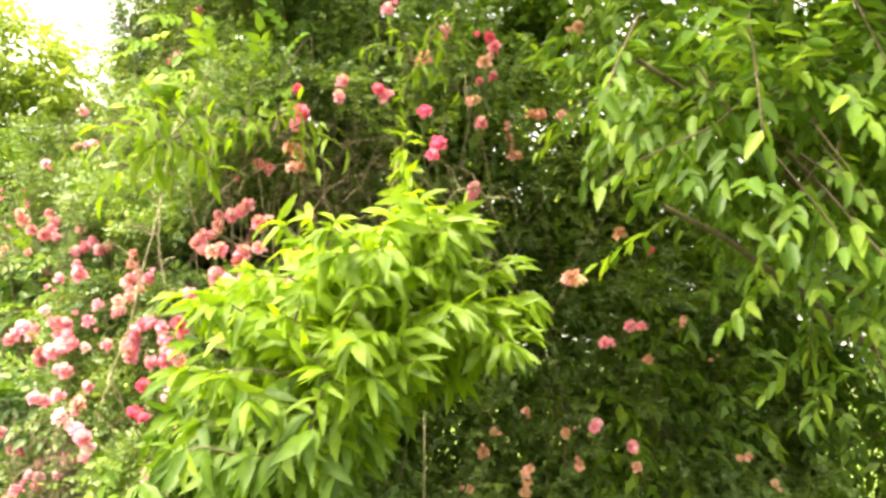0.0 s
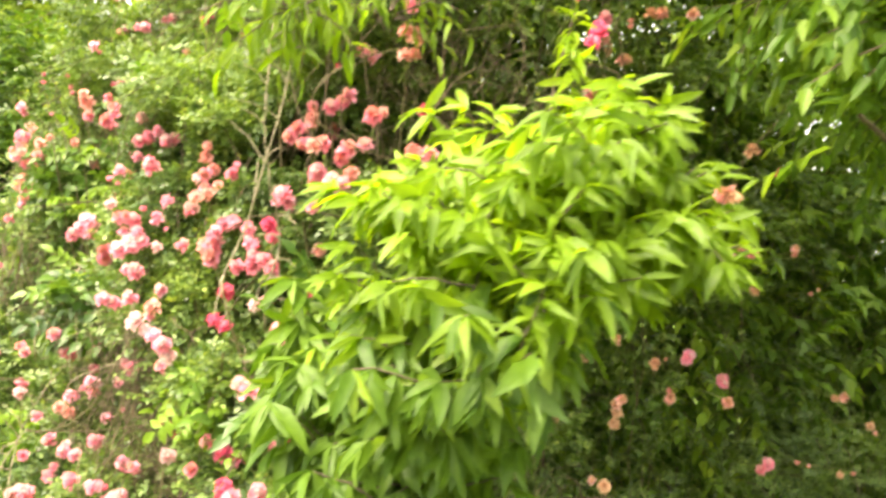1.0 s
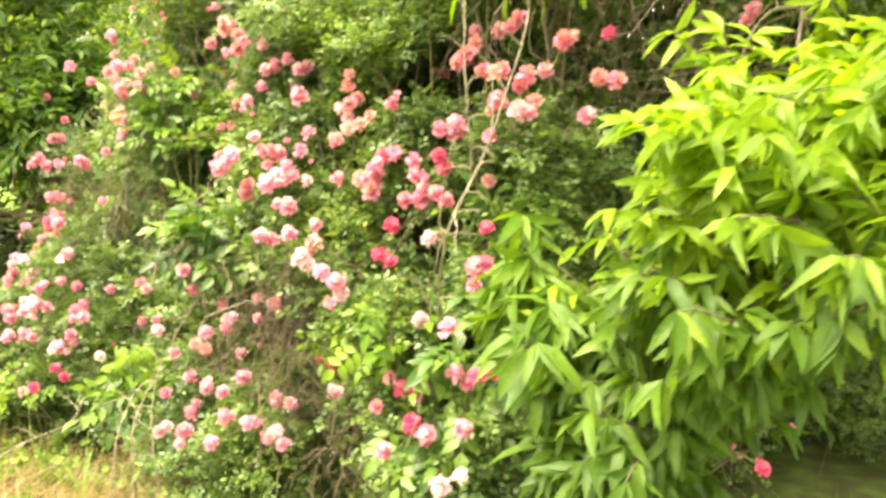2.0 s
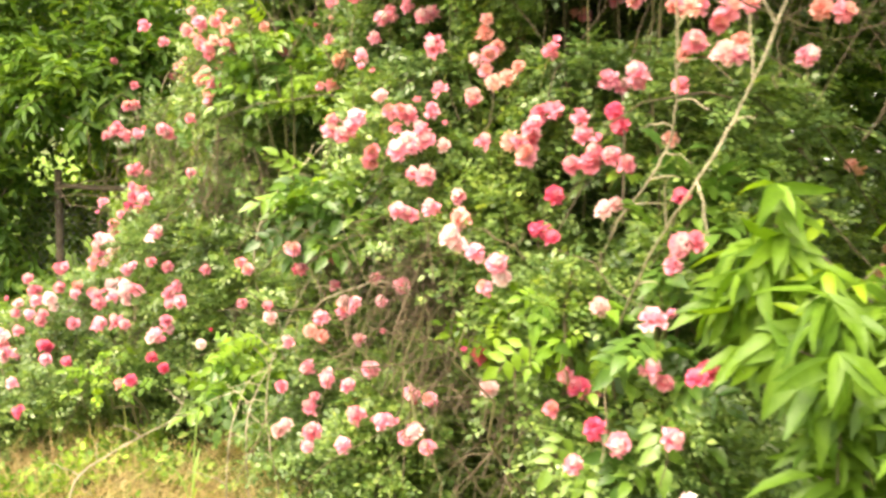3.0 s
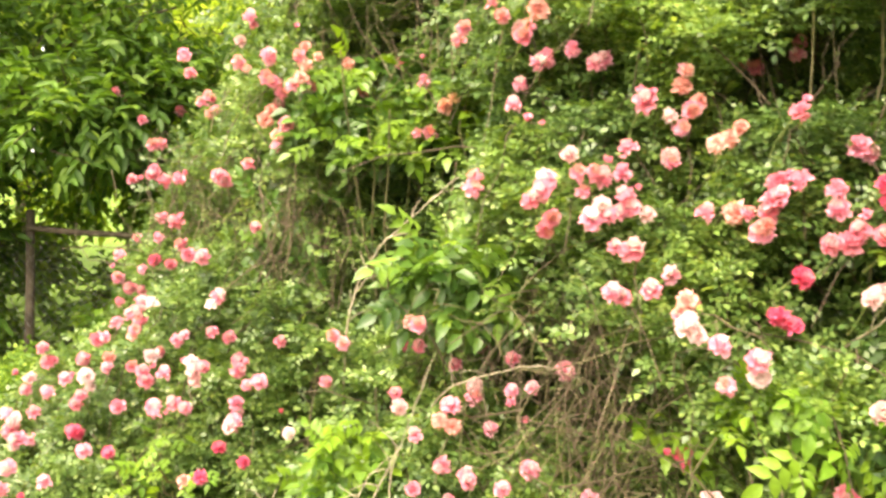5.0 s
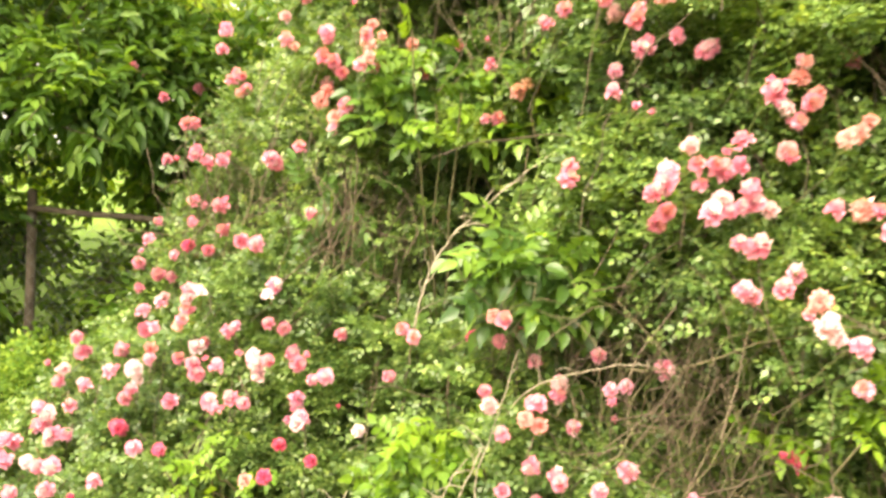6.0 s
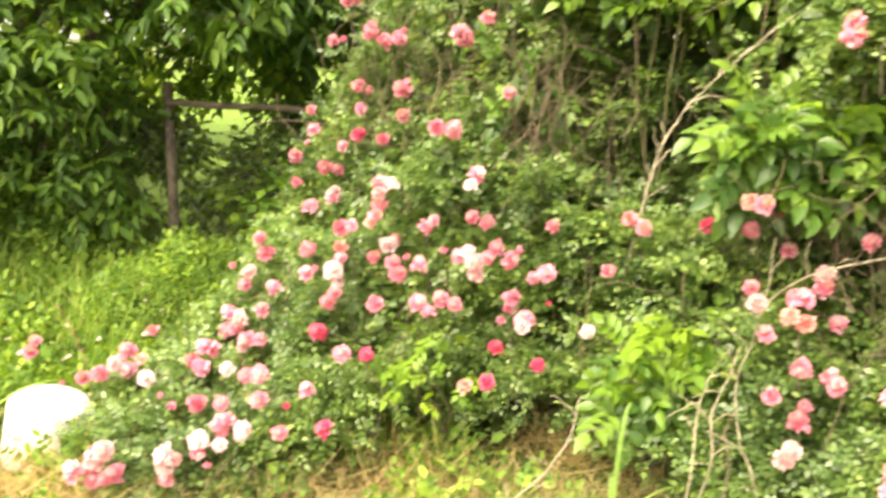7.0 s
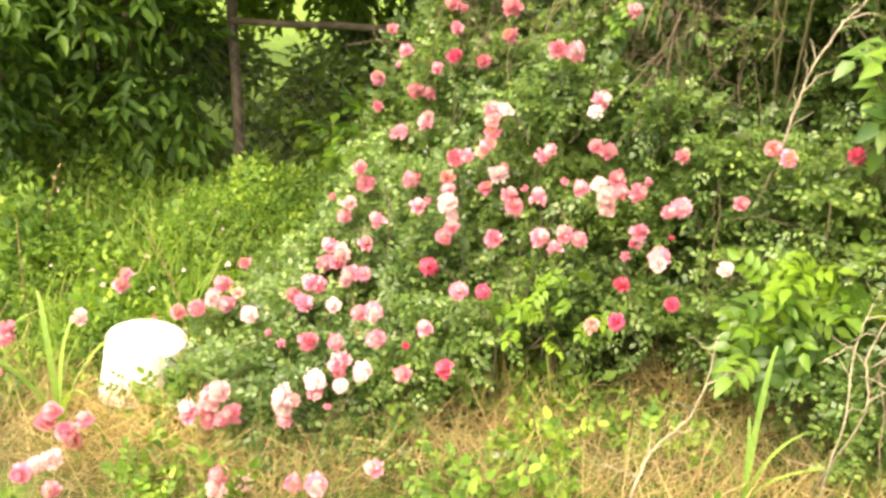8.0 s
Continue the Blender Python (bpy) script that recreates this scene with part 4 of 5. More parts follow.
# ---- climbing vine with large compound leaves ----
def build_vine(c, r, n, material, label, size=1.0):
    c, r = np.array(c), np.array(r)
    t = thing("climbing_vine", (c[0], c[1] + 0.2, float(ground_height(c[0], c[1]))), label, "vine")
    p = settle(c + unit(rng.normal(size=(n, 3))) * r * rng.uniform(0.3, 1.0, (n, 1)) ** 0.5, 0.11)
    out = unit(np.stack([rng.normal(size=n) * 0.5, -np.ones(n), 0.4 * np.ones(n)], 1))
    along = unit(rng.normal(size=(n, 3)) * 0.6 + np.array([-0.2, -0.6, -0.25]))
    face = unit(out * 0.7 + np.array([0, -0.2, 0.8]) + rng.normal(size=(n, 3)) * 0.35)
    shape = mesh_of("leaf", *VINE_COMPOUND, material)
    for i in range(n):
        part("leaf", shape, t, at=leaf_pose(p[i], along[i], face[i], rng.uniform(0.7, 1.15) * size))
    foot = np.array([c[0] + 0.1, c[1] + 0.35, float(ground_height(c[0], c[1]))])
    for i in range(3):
        tip = c + rng.normal(size=3) * r * 0.5
        part("stem", mesh_of("stem", *tube(arc(foot, tip, 0.05, 0.02, 9), np.linspace(0.007, 0.003, 9), 5), CANE), t)


build_vine((-1.99, 4.42, 1.4), (0.26, 0.14, 0.15), 130, VINE_LEAF, "climbing vine with large dark green feathered leaves")
build_vine((-1.98, 4.38, 1.42), (0.25, 0.08, 0.13), 18, LIME_LEAF, "lighter young leaves of the climbing vine", 0.8)
build_vine((-2.25, 4.9, 1.98), (0.46, 0.15, 0.22), 130, VINE_LEAF, "climbing vine with green feathered leaves among the roses", 0.95)
build_vine((-2.28, 4.82, 2.0), (0.42, 0.12, 0.2), 60, LIME_LEAF, "fresh lime vine tips among the roses", 0.85)
build_vine((-2.68, 5.05, 1.45), (0.22, 0.1, 0.28), 40, VINE_LEAF, "green vine leaves in the rose bush", 0.7)
build_vine((-3.05, 4.6, 0.62), (0.2, 0.08, 0.12), 22, LIME_LEAF, "small lime green shoots at the hedge foot", 0.55)
build_vine((-1.6, 4.2, 2.42), (0.35, 0.12, 0.2), 36, LIME_LEAF, "fresh green vine leaves above the roses", 0.7)
build_vine((-1.28, 3.38, 1.2), (0.22, 0.08, 0.14), 40, LIME_LEAF, "young vine shoot with lime green leaves", 0.8)
build_vine((-1.05, 3.3, 1.0), (0.2, 0.1, 0.3), 34, VINE_LEAF, "vine with broad green leaves in the rose hedge")
build_vine((-2.36, 4.44, 0.7), (0.2, 0.1, 0.17), 60, LIME_LEAF, "low vine with bright green lobed leaves by the hedge foot", 0.75)
build_vine((-2.34, 4.42, 0.62), (0.18, 0.1, 0.17), 26, VINE_LEAF, "low vine with broad green leaves by the hedge foot", 1.0)
build_vine((-0.85, 3.4, 1.45), (0.25, 0.12, 0.3), 40, VINE_LEAF, "vine with dark green leaves behind the sapling")
build_vine((-1.0, 3.55, 2.75), (0.4, 0.15, 0.35), 70, LIME_LEAF, "fresh green vine leaves high in the hedge")


# ---- sapling ----
def build_sapling():
    t = thing("sapling", (-0.46, 2.62, float(ground_height(-0.46, 2.62)) - 0.02), "young tree with drooping lime-green pointed leaves beside the hedge", "sapling")
    root, crown = np.array([-0.46, 2.66, -0.02]), np.array([-0.2, 2.66, 2.33])
    trunk = arc(root, crown, 0.0, 0.008, 14, (-0.05, 0.05, 0))
    part("trunk", mesh_of("trunk", *tube(trunk, np.linspace(0.009, 0.003, 14), 8), BARK), t, "slim grey-brown stem")
    tips = [(0.0, 2.42, 2.0), (0.09, 2.42, 1.92), (0.16, 2.42, 1.84), (0.15, 2.33, 1.76), (0.06, 2.3, 1.76), (0.0, 2.2, 1.76), (-0.04, 2.16, 1.8), (-0.19, 1.98, 1.9),
            (-0.27, 2.0, 1.73), (-0.21, 2.05, 1.64), (-0.26, 2.0, 1.6), (-0.32, 1.93, 1.53), (-0.42, 1.98, 1.55), (-0.45, 2.07, 1.76), (-0.55, 2.18, 1.72),
            (-0.62, 2.3, 1.78), (-0.6, 2.42, 1.82), (-0.58, 2.36, 1.6), (-0.54, 2.25, 1.46), (-0.7, 2.7, 1.34), (-0.82, 2.72, 1.32), (-0.8, 2.6, 1.22),
            (-0.55, 2.75, 1.08), (-0.86, 2.7, 1.3), (-0.88, 2.9, 1.46), (-0.74, 2.5, 1.02),
            (-0.3, 2.25, 1.9), (-0.2, 2.2, 1.83), (-0.08, 2.25, 1.9), (-0.16, 2.4, 1.98), (-0.24, 2.35, 1.92), (-0.38, 2.2, 1.86), (-0.04, 2.3, 1.86), (-0.5, 2.3, 1.85), (0.06, 2.3, 1.8),
            (-0.92, 2.95, 1.34), (-0.88, 2.86, 1.4), (-0.15, 2.1, 1.72), (-0.42, 2.12, 1.62), (-0.62, 2.4, 1.08), (-0.58, 2.45, 0.92), (-0.5, 2.3, 1.32), (-0.62, 2.32, 1.56), (-0.68, 2.45, 1.48), (-0.5, 2.17, 1.44), (-0.36, 2.12, 1.44), (-0.62, 2.5, 1.25),
            (-0.8, 2.62, 1.04), (-0.52, 2.68, 0.98), (-0.46, 2.6, 1.96), (-0.06, 2.2, 1.98), (-0.4, 2.64, 1.3)]
    places, ways = [], []
    for i, tip in enumerate(tips):
        tip = np.array(tip)
        h = np.clip(tip[2] - 0.12 + rng.normal() * 0.1 - 0.3 * np.linalg.norm(tip[:2] - np.array([-0.3, 2.5])), 0.35, 2.05)
        s = (h - root[2]) / (crown[2] - root[2]) * 13
        k = int(s)
        start = trunk[k] + (trunk[min(k + 1, 13)] - trunk[k]) * (s - k)
        line = arc(start, tip, 0.05, 0.006, 10)
        bough = part("branch", mesh_of("branch", *tube(line, np.linspace(0.006, 0.002, 10), 5), BARK), t)
        length = np.linalg.norm(tip - start)
        for u in (0.3, 0.42, 0.52, 0.62, 0.72, 0.82, 0.92):  # side twigs, leafy all along
            q = line[int(u * 9)]
            way = unit((tip - start) / length * 0.6 + unit(rng.normal(size=3)) * np.array([0.8, 0.7, 0.5]) + np.array([0, -0.15, 0.1]))
            twig = arc(q, q + way * rng.uniform(0.12, 0.2) * (0.6 if tip[0] > -0.1 else 1.0), 0.01, 0.003, 5)
            part("twig", mesh_of("twig", *tube(twig, np.linspace(0.003, 0.0015, 5), 4), BARK), bough)
            for k in range(18):
                b = rng.uniform(0, 6.28)
                places.append(twig[min(k // 4 + 1, 4)])
                ways.append(unit(way * 0.6 + np.array([math.cos(b), math.sin(b) - 0.25, -0.5 + 0.35 * rng.normal()]) * 0.75))
        n = int(16 + 40 * length)
        for j in range(n):
            u = 0.3 + 0.7 * j / (n - 1)
            q = line[min(int(u * 9), 8)] + (line[min(int(u * 9) + 1, 9)] - line[min(int(u * 9), 8)]) * (u * 9 - min(int(u * 9), 8))
            d = unit(line[-1] - line[0])
            side = unit(np.cross(d, [0, 0, 1])) * (1 if j % 2 else -1)
            w = unit(d * (0.5 + 0.6 * u) + side * rng.uniform(0.4, 1.1) * (1 - 0.6 * u) + np.array([-0.05, -0.3, -0.45 + rng.normal() * 0.35]) + rng.normal(size=3) * 0.3)
            places.append(q + rng.normal(size=3) * 0.012)
            ways.append(w)
    for j in range(54):                                   # the tuft at the top
        u = j / 53
        places.append(crown - np.array([0, 0, 0.32]) * (1 - u))
        b = rng.uniform(0, 6.28)
        ways.append(unit(np.array([math.cos(b), math.sin(b), -0.25 + 0.9 * (u > 0.9)])))
    places, ways = np.array(places), np.array(ways)
    n = len(places)
    faces = unit(np.array([-0.1, -0.5, 0.9]) + rng.normal(size=(n, 3)) * 0.5)
    sizes = rng.uniform(0.05, 0.094, n)
    order = np.argsort(places[:, 1])
    # darker, larger leaves below about z 1.52 and left of x -0.8
    is_dark = (places[:, 2] + rng.normal(size=n) * 0.1 < 1.52) | (places[:, 0] < -0.8)
    sizes = np.where(is_dark, sizes * 1.1, sizes) * np.where(places[:, 0] < -0.8, 1.3, 1.0)
    ways[is_dark] = unit(ways[is_dark] + np.array([0, 0, -0.35]))
    shapes = [mesh_of("leaf", *s, SAPLING_LEAF) for s in (LANCE, LANCE_BENT, LANCE_FLAT)] + [mesh_of("leaf", *s, SAPLING_DARK) for s in (LANCE_WIDE, LANCE_BENT, LANCE_WIDE)]
    for i in order[:290]:
        y = Vector(ways[i])
        x = y.cross(Vector(faces[i])).normalized()
        z = x.cross(y)
        m = Matrix((x, y, z)).transposed().to_4x4()
        part("leaf", shapes[int(rng.integers(3)) + 3 * int(is_dark[i])], t, at=Matrix.Translation(places[i]) @ m @ Matrix.Scale(sizes[i], 4))
    rest = order[290:]
    for name, pick, m in (("lime_leaves", rest[~is_dark[rest]], SAPLING_REST), ("dark_leaves", rest[is_dark[rest]], SAPLING_INNER_DARK)):
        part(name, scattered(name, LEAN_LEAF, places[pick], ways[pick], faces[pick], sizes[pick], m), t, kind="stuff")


build_sapling()


def build_shoot(c, r, n, label):
    """A tuft of pointed leaves on thin twigs at the end of a long stem."""
    c = np.array(c)
    t = thing("leafy_shoot", tuple(c), label, "leafy shoot")
    ends = c + unit(rng.normal(size=(n, 3))) * np.array(r) * rng.uniform(0.6, 1.0, (n, 1))
    shape = mesh_of("leaf", *LANCE, SAPLING_LEAF)
    for e in ends:
        line = arc(c + (e - c) * 0.1, e, 0.03, 0.004, 5)
        part("twig", mesh_of("twig", *tube(line, np.linspace(0.003, 0.0014, 5), 4), BARK), t)
        for k in range(7):
            y = Vector(unit((e - c) * 2 + rng.normal(size=3) * 0.6 + np.array([0, -0.1, -0.5])))
            x = y.cross(Vector(unit(np.array([0, -0.3, 1]) + rng.normal(size=3) * 0.3))).normalized()
            m = Matrix((x, y, x.cross(y))).transposed().to_4x4()
            part("leaf", shape, t, at=Matrix.Translation(line[min(1 + k // 2, 4)]) @ m @ Matrix.Scale(rng.uniform(0.05, 0.09), 4))


build_shoot((-0.9, 2.62, 2.28), (0.27, 0.2, 0.22), 22, "tuft of bright green pointed leaves on a long pale stem")
build_shoot((-0.72, 3.2, 2.45), (0.3, 0.15, 0.2), 10, "tuft of green pointed leaves among the roses")
build_shoot((-0.2, 3.25, 2.75), (0.3, 0.15, 0.22), 9, "tuft of green pointed leaves high in the hedge")


# ---- trees ----
def crown_points(lobes, n):
    """Twig places in a crown of uneven lobes (centre, radii), more of them near the outside."""
    lobes = np.array(lobes, float)
    vol = lobes[:, 3] * lobes[:, 4] * lobes[:, 5]
    pick = rng.choice(len(lobes), n, p=vol ** 0.8 / (vol ** 0.8).sum())
    way = unit(rng.normal(size=(n, 3)))
    r = rng.uniform(0.15, 1, n) ** 0.45
    p = lobes[pick, :3] + way * lobes[pick, 3:] * r[:, None]
    return p, way


def build_tree(name, foot, height, lobes, twigs, leaf, leaf_size, material, label, per_twig=9, twig_length=0.3, droop=0.6, trunk=0.09, gap=-0.35, group="", front=0, rest=None):
    """A trunk with limbs into each lobe and drooping leafy twigs."""
    foot = np.array([foot[0], foot[1], float(ground_height(foot[0], foot[1])) - 0.05])
    t = thing(name, tuple(foot), label, "tree", group)
    lobes = np.array(lobes, float)
    head = foot + np.array([0, 0, height])
    line = arc(foot, head, 0, trunk * 0.2, 10)
    part("trunk", mesh_of("trunk", *tube(line, np.linspace(trunk, trunk * 0.4, 10), 9), BARK), t, "grey-brown trunk")
    for c in lobes:
        k = int(np.clip((c[2] - 0.7 - foot[2]) / height * 9, 2, 8))
        limb = arc(line[k], c[:3], 0.15, 0.03, 9)
        part("limb", mesh_of("limb", *tube(limb, np.linspace(trunk * 0.35, trunk * 0.08, 9), 6), BARK), t)
    p, way = crown_points(lobes, twigs)
    f = Field(0.35, int(abs(foot[0] * 100)) + 5)
    ok = (f(p) > gap) & (p[:, 2] > ground_height(p[:, 0], p[:, 1]) + 0.1)
    p, way = p[ok], way[ok]
    n = len(p)
    d = unit(way * 0.7 + rng.normal(size=(n, 3)) * 0.4 + np.array([0, -0.2, -droop * 0.5]))
    u = np.linspace(0, 1, per_twig)
    q = p[:, None] + d[:, None] * (u * twig_length)[None, :, None] + np.array([0, 0, -droop * 0.25 * twig_length])[None, None] * (u ** 2)[None, :, None]
    side = unit(np.cross(d, np.array([0, 0, 1.0])))
    sign = np.where(np.arange(per_twig) % 2, 1.0, -1.0)
    w = d[:, None] * (0.4 + 0.5 * u)[None, :, None] + side[:, None] * sign[None, :, None] * (1 - 0.5 * u)[None, :, None] + np.array([0, 0, -droop]) + rng.normal(size=(n, per_twig, 3)) * 0.25
    w, q = unit(w.reshape(-1, 3)), q.reshape(-1, 3)
    face = unit(np.array([0, -0.2, 1.0]) + rng.normal(size=q.shape) * 0.4)
    size = leaf_size * rng.uniform(0.7, 1.15, len(q))
    order = np.argsort(q[:, 1] + 0.25 * q[:, 0] + rng.uniform(0, 0.3, len(q)))
    if front:
        shape = mesh_of("leaf", *leaf, FRONT_LEAF)
        for i in order[:front]:
            part("leaf", shape, t, at=leaf_pose(q[i], w[i], face[i], size[i]))
    i = order[front:]
    part("crown", scattered("crown", rest or leaf, q[i], w[i], face[i], size[i], material), t, kind="stuff")
    some = rng.choice(n, min(n, 900), replace=False)
    rods = [tube(np.stack([p[i] - d[i] * 0.15, p[i] + d[i] * twig_length * 0.6, p[i] + d[i] * twig_length - np.array([0, 0, droop * 0.2 * twig_length])]), (0.004, 0.003, 0.0015), 3) for i in some]
    part("brushwood", mesh_of("brushwood", *bundle(rods), TWIG), t, kind="stuff")


# Lobes from z 3.5 up are unseen boughs, added to shade the hedge's end.
build_tree("broadleaf_tree", (2.7, 5.0), 3.4,
           [(0.5, 2.72, 2.6, 0.28, 0.22, 0.16), (0.6, 2.8, 2.16, 0.18, 0.18, 0.12), (0.9, 2.6, 2.3, 0.36, 0.28, 0.3), (1.3, 3.1, 1.95, 0.35, 0.35, 0.35), (0.1, 3.3, 3.75, 0.6, 0.45, 0.3), (0.8, 3.4, 3.9, 0.6, 0.5, 0.3), (-0.5, 3.1, 3.75, 0.5, 0.4, 0.28), (0.9, 2.2, 3.6, 0.6, 0.5, 0.3), (1.6, 2.0, 3.3, 0.6, 0.6, 0.4), (0.95, 3.0, 2.5, 0.36, 0.45, 0.35), (1.35, 3.2, 2.8, 0.65, 0.7, 0.5), (1.9, 3.2, 2.6, 0.8, 0.7, 0.8), (1.4, 3.7, 2.42, 0.5, 0.5, 0.32),
            (2.3, 3.6, 1.75, 0.4, 0.4, 0.45), (1.1, 3.7, 3.3, 0.7, 0.7, 0.5), (2.2, 4.2, 3.3, 1.0, 1.0, 0.6),
            (1.2, 4.4, 4.4, 1.2, 1.0, 0.5), (-0.1, 4.6, 4.4, 1.2, 1.0, 0.5), (0.9, 2.7, 3.5, 0.6, 0.5, 0.3), (0.72, 3.35, 2.75, 0.36, 0.4, 0.3),
            (0.3, 3.2, 4.6, 0.9, 0.9, 0.4), (0.2, 2.6, 4.7, 0.7, 0.6, 0.3), (1.5, 4.3, 3.0, 0.8, 0.6, 0.6), (3.2, 2.4, 2.4, 0.7, 0.9, 1.4)],
           5200, LANCE_FLAT, 0.086, TREE_LEAF, "broad tree with drooping pointed green leaves over the hedge", 9, 0.24, 0.4, gap=-0.2, front=280, rest=NARROW)
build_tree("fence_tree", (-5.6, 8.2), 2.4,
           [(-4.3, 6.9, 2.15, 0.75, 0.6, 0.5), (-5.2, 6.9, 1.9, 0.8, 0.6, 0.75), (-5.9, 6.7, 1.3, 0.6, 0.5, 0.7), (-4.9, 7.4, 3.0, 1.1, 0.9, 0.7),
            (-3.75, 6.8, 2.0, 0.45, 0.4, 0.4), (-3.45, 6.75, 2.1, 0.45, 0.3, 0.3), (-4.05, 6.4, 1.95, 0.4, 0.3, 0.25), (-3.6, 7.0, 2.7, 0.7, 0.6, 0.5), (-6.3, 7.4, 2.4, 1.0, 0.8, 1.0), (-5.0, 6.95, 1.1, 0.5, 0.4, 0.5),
            # Two high lobes, unseen: canopy added to shade the leaves below.
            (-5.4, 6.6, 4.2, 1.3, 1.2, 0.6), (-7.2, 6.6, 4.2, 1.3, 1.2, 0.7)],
           7400, NARROW, 0.098, PAINTED_SHADE_LEAF, "tree with hanging oval leaves over the fence, shade put into their green", 7, 0.2, 0.22)
build_tree("hedgerow_shrub", (-5.6, 7.7), 0.9,
           [(-5.0, 7.5, 0.8, 0.6, 0.35, 0.5), (-5.9, 7.4, 0.8, 0.7, 0.4, 0.5), (-6.9, 7.3, 0.9, 0.7, 0.4, 0.6), (-4.65, 7.5, 1.3, 0.25, 0.3, 0.5)],
           1100, DIAMOND, 0.08, TREE_LEAF, "dark leafy shrub along the fence", 8, 0.2, 0.3, 0.03)
build_tree("hedgerow_shrub", (-3.3, 7.5), 0.8,
           [(-3.8, 8.0, 0.6, 0.6, 0.3, 0.4), (-3.9, 7.6, 0.5, 0.4, 0.3, 0.25), (-3.6, 7.5, 1.7, 0.6, 0.4, 0.4), (-4.15, 7.6, 1.65, 0.45, 0.3, 0.3), (-3.4, 7.8, 0.95, 0.45, 0.3, 0.5), (-3.7, 7.9, 1.3, 0.3, 0.25, 0.2), (-3.95, 7.4, 0.68, 0.35, 0.25, 0.28), (-3.72, 7.5, 1.05, 0.2, 0.2, 0.3), (-3.9, 8.2, 0.85, 0.4, 0.25, 0.25), (-4.2, 7.9, 1.5, 0.4, 0.3, 0.2), (-4.75, 7.7, 1.0, 0.28, 0.3, 0.35), (-2.7, 7.7, 0.9, 0.5, 0.4, 0.7), (-3.0, 7.5, 1.9, 0.6, 0.4, 0.45), (-3.45, 7.9, 1.2, 0.35, 0.3, 0.3), (-3.3, 7.6, 0.95, 0.3, 0.3, 0.4), (-3.2, 7.2, 0.9, 0.5, 0.4, 0.6), (-3.6, 6.7, 0.65, 0.3, 0.3, 0.3), (-2.8, 6.9, 1.4, 0.5, 0.5, 0.6), (-3.55, 7.7, 1.5, 0.3, 0.3, 0.4)],
           3400, DIAMOND, 0.08, TREE_LEAF, "green shrub grown through the fence", 8, 0.2, 0.3, 0.03)
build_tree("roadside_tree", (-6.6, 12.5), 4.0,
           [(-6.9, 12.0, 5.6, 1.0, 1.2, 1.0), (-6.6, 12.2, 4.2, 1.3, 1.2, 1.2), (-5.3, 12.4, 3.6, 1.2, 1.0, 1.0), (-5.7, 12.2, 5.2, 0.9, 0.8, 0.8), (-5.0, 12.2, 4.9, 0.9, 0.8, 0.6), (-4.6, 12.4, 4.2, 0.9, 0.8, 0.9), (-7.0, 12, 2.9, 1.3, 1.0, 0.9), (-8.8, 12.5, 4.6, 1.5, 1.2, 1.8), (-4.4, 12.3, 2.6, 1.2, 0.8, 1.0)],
           3700, SLIM, 0.18, FAR_SUNLIT_LEAF, "tree in the distance, sunlight put into its light green leaves", 8, 0.35, 0.35, 0.12)
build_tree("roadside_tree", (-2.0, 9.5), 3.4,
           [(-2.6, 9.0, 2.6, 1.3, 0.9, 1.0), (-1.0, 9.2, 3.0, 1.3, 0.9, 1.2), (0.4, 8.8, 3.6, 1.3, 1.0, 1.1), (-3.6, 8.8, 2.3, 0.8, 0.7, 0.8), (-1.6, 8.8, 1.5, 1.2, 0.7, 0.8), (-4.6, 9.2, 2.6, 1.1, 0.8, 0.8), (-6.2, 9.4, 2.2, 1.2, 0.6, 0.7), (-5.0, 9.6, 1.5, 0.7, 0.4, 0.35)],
           3000, SLIM, 0.15, FAR_SUNLIT_LEAF, "tree behind the rose hedge, sunlight put into its light green leaves", 8, 0.3, 0.35, 0.1)
# Added as backing: closes sky holes in the hedge and blocks light behind it.
build_tree("backing_tree", (0.6, 6.6), 2.6,
           [(0.5, 6.2, 3.2, 1.2, 0.6, 1.0), (1.3, 6.2, 4.3, 1.5, 0.6, 0.8), (-0.1, 6.2, 4.3, 1.0, 0.6, 0.6), (-0.8, 6.0, 3.3, 1.0, 0.6, 0.8), (1.6, 6.3, 2.6, 1.0, 0.6, 1.2), (0.6, 6.0, 1.5, 1.5, 0.6, 1.2), (2.8, 6.4, 1.4, 1.0, 0.6, 1.2)],
           3900, SLIM, 0.14, TREE_LEAF, "dense green tree added close behind the hedge to block the sky", 8, 0.25, 0.35, 0.07, gap=-0.8)
build_tree("roadside_tree", (4.0, 8.0), 3.2,
           [(3.2, 7.2, 2.4, 1.3, 0.9, 1.3), (4.6, 6.8, 2.2, 1.3, 0.9, 1.5), (2.2, 7.4, 3.2, 1.0, 0.8, 0.9), (3.4, 6.9, 1.0, 1.3, 0.7, 0.7), (1.4, 7.6, 1.6, 1.2, 0.8, 1.0), (0.0, 7.4, 1.2, 1.2, 0.7, 1.0)],
           2300, SLIM, 0.15, TREE_LEAF, "green tree behind the hedge", 8, 0.3, 0.35, 0.1)
build_tree("roadside_tree", (-8.8, 9.0), 3.2,
           [(-8.2, 8.4, 2.4, 1.3, 0.9, 1.3), (-9.4, 8.6, 3.0, 1.3, 0.9, 1.5), (-7.4, 8.6, 1.3, 0.9, 0.7, 0.9)],
           1200, SLIM, 0.15, TREE_LEAF, "green tree at the meadow's edge", 8, 0.3, 0.35, 0.1)

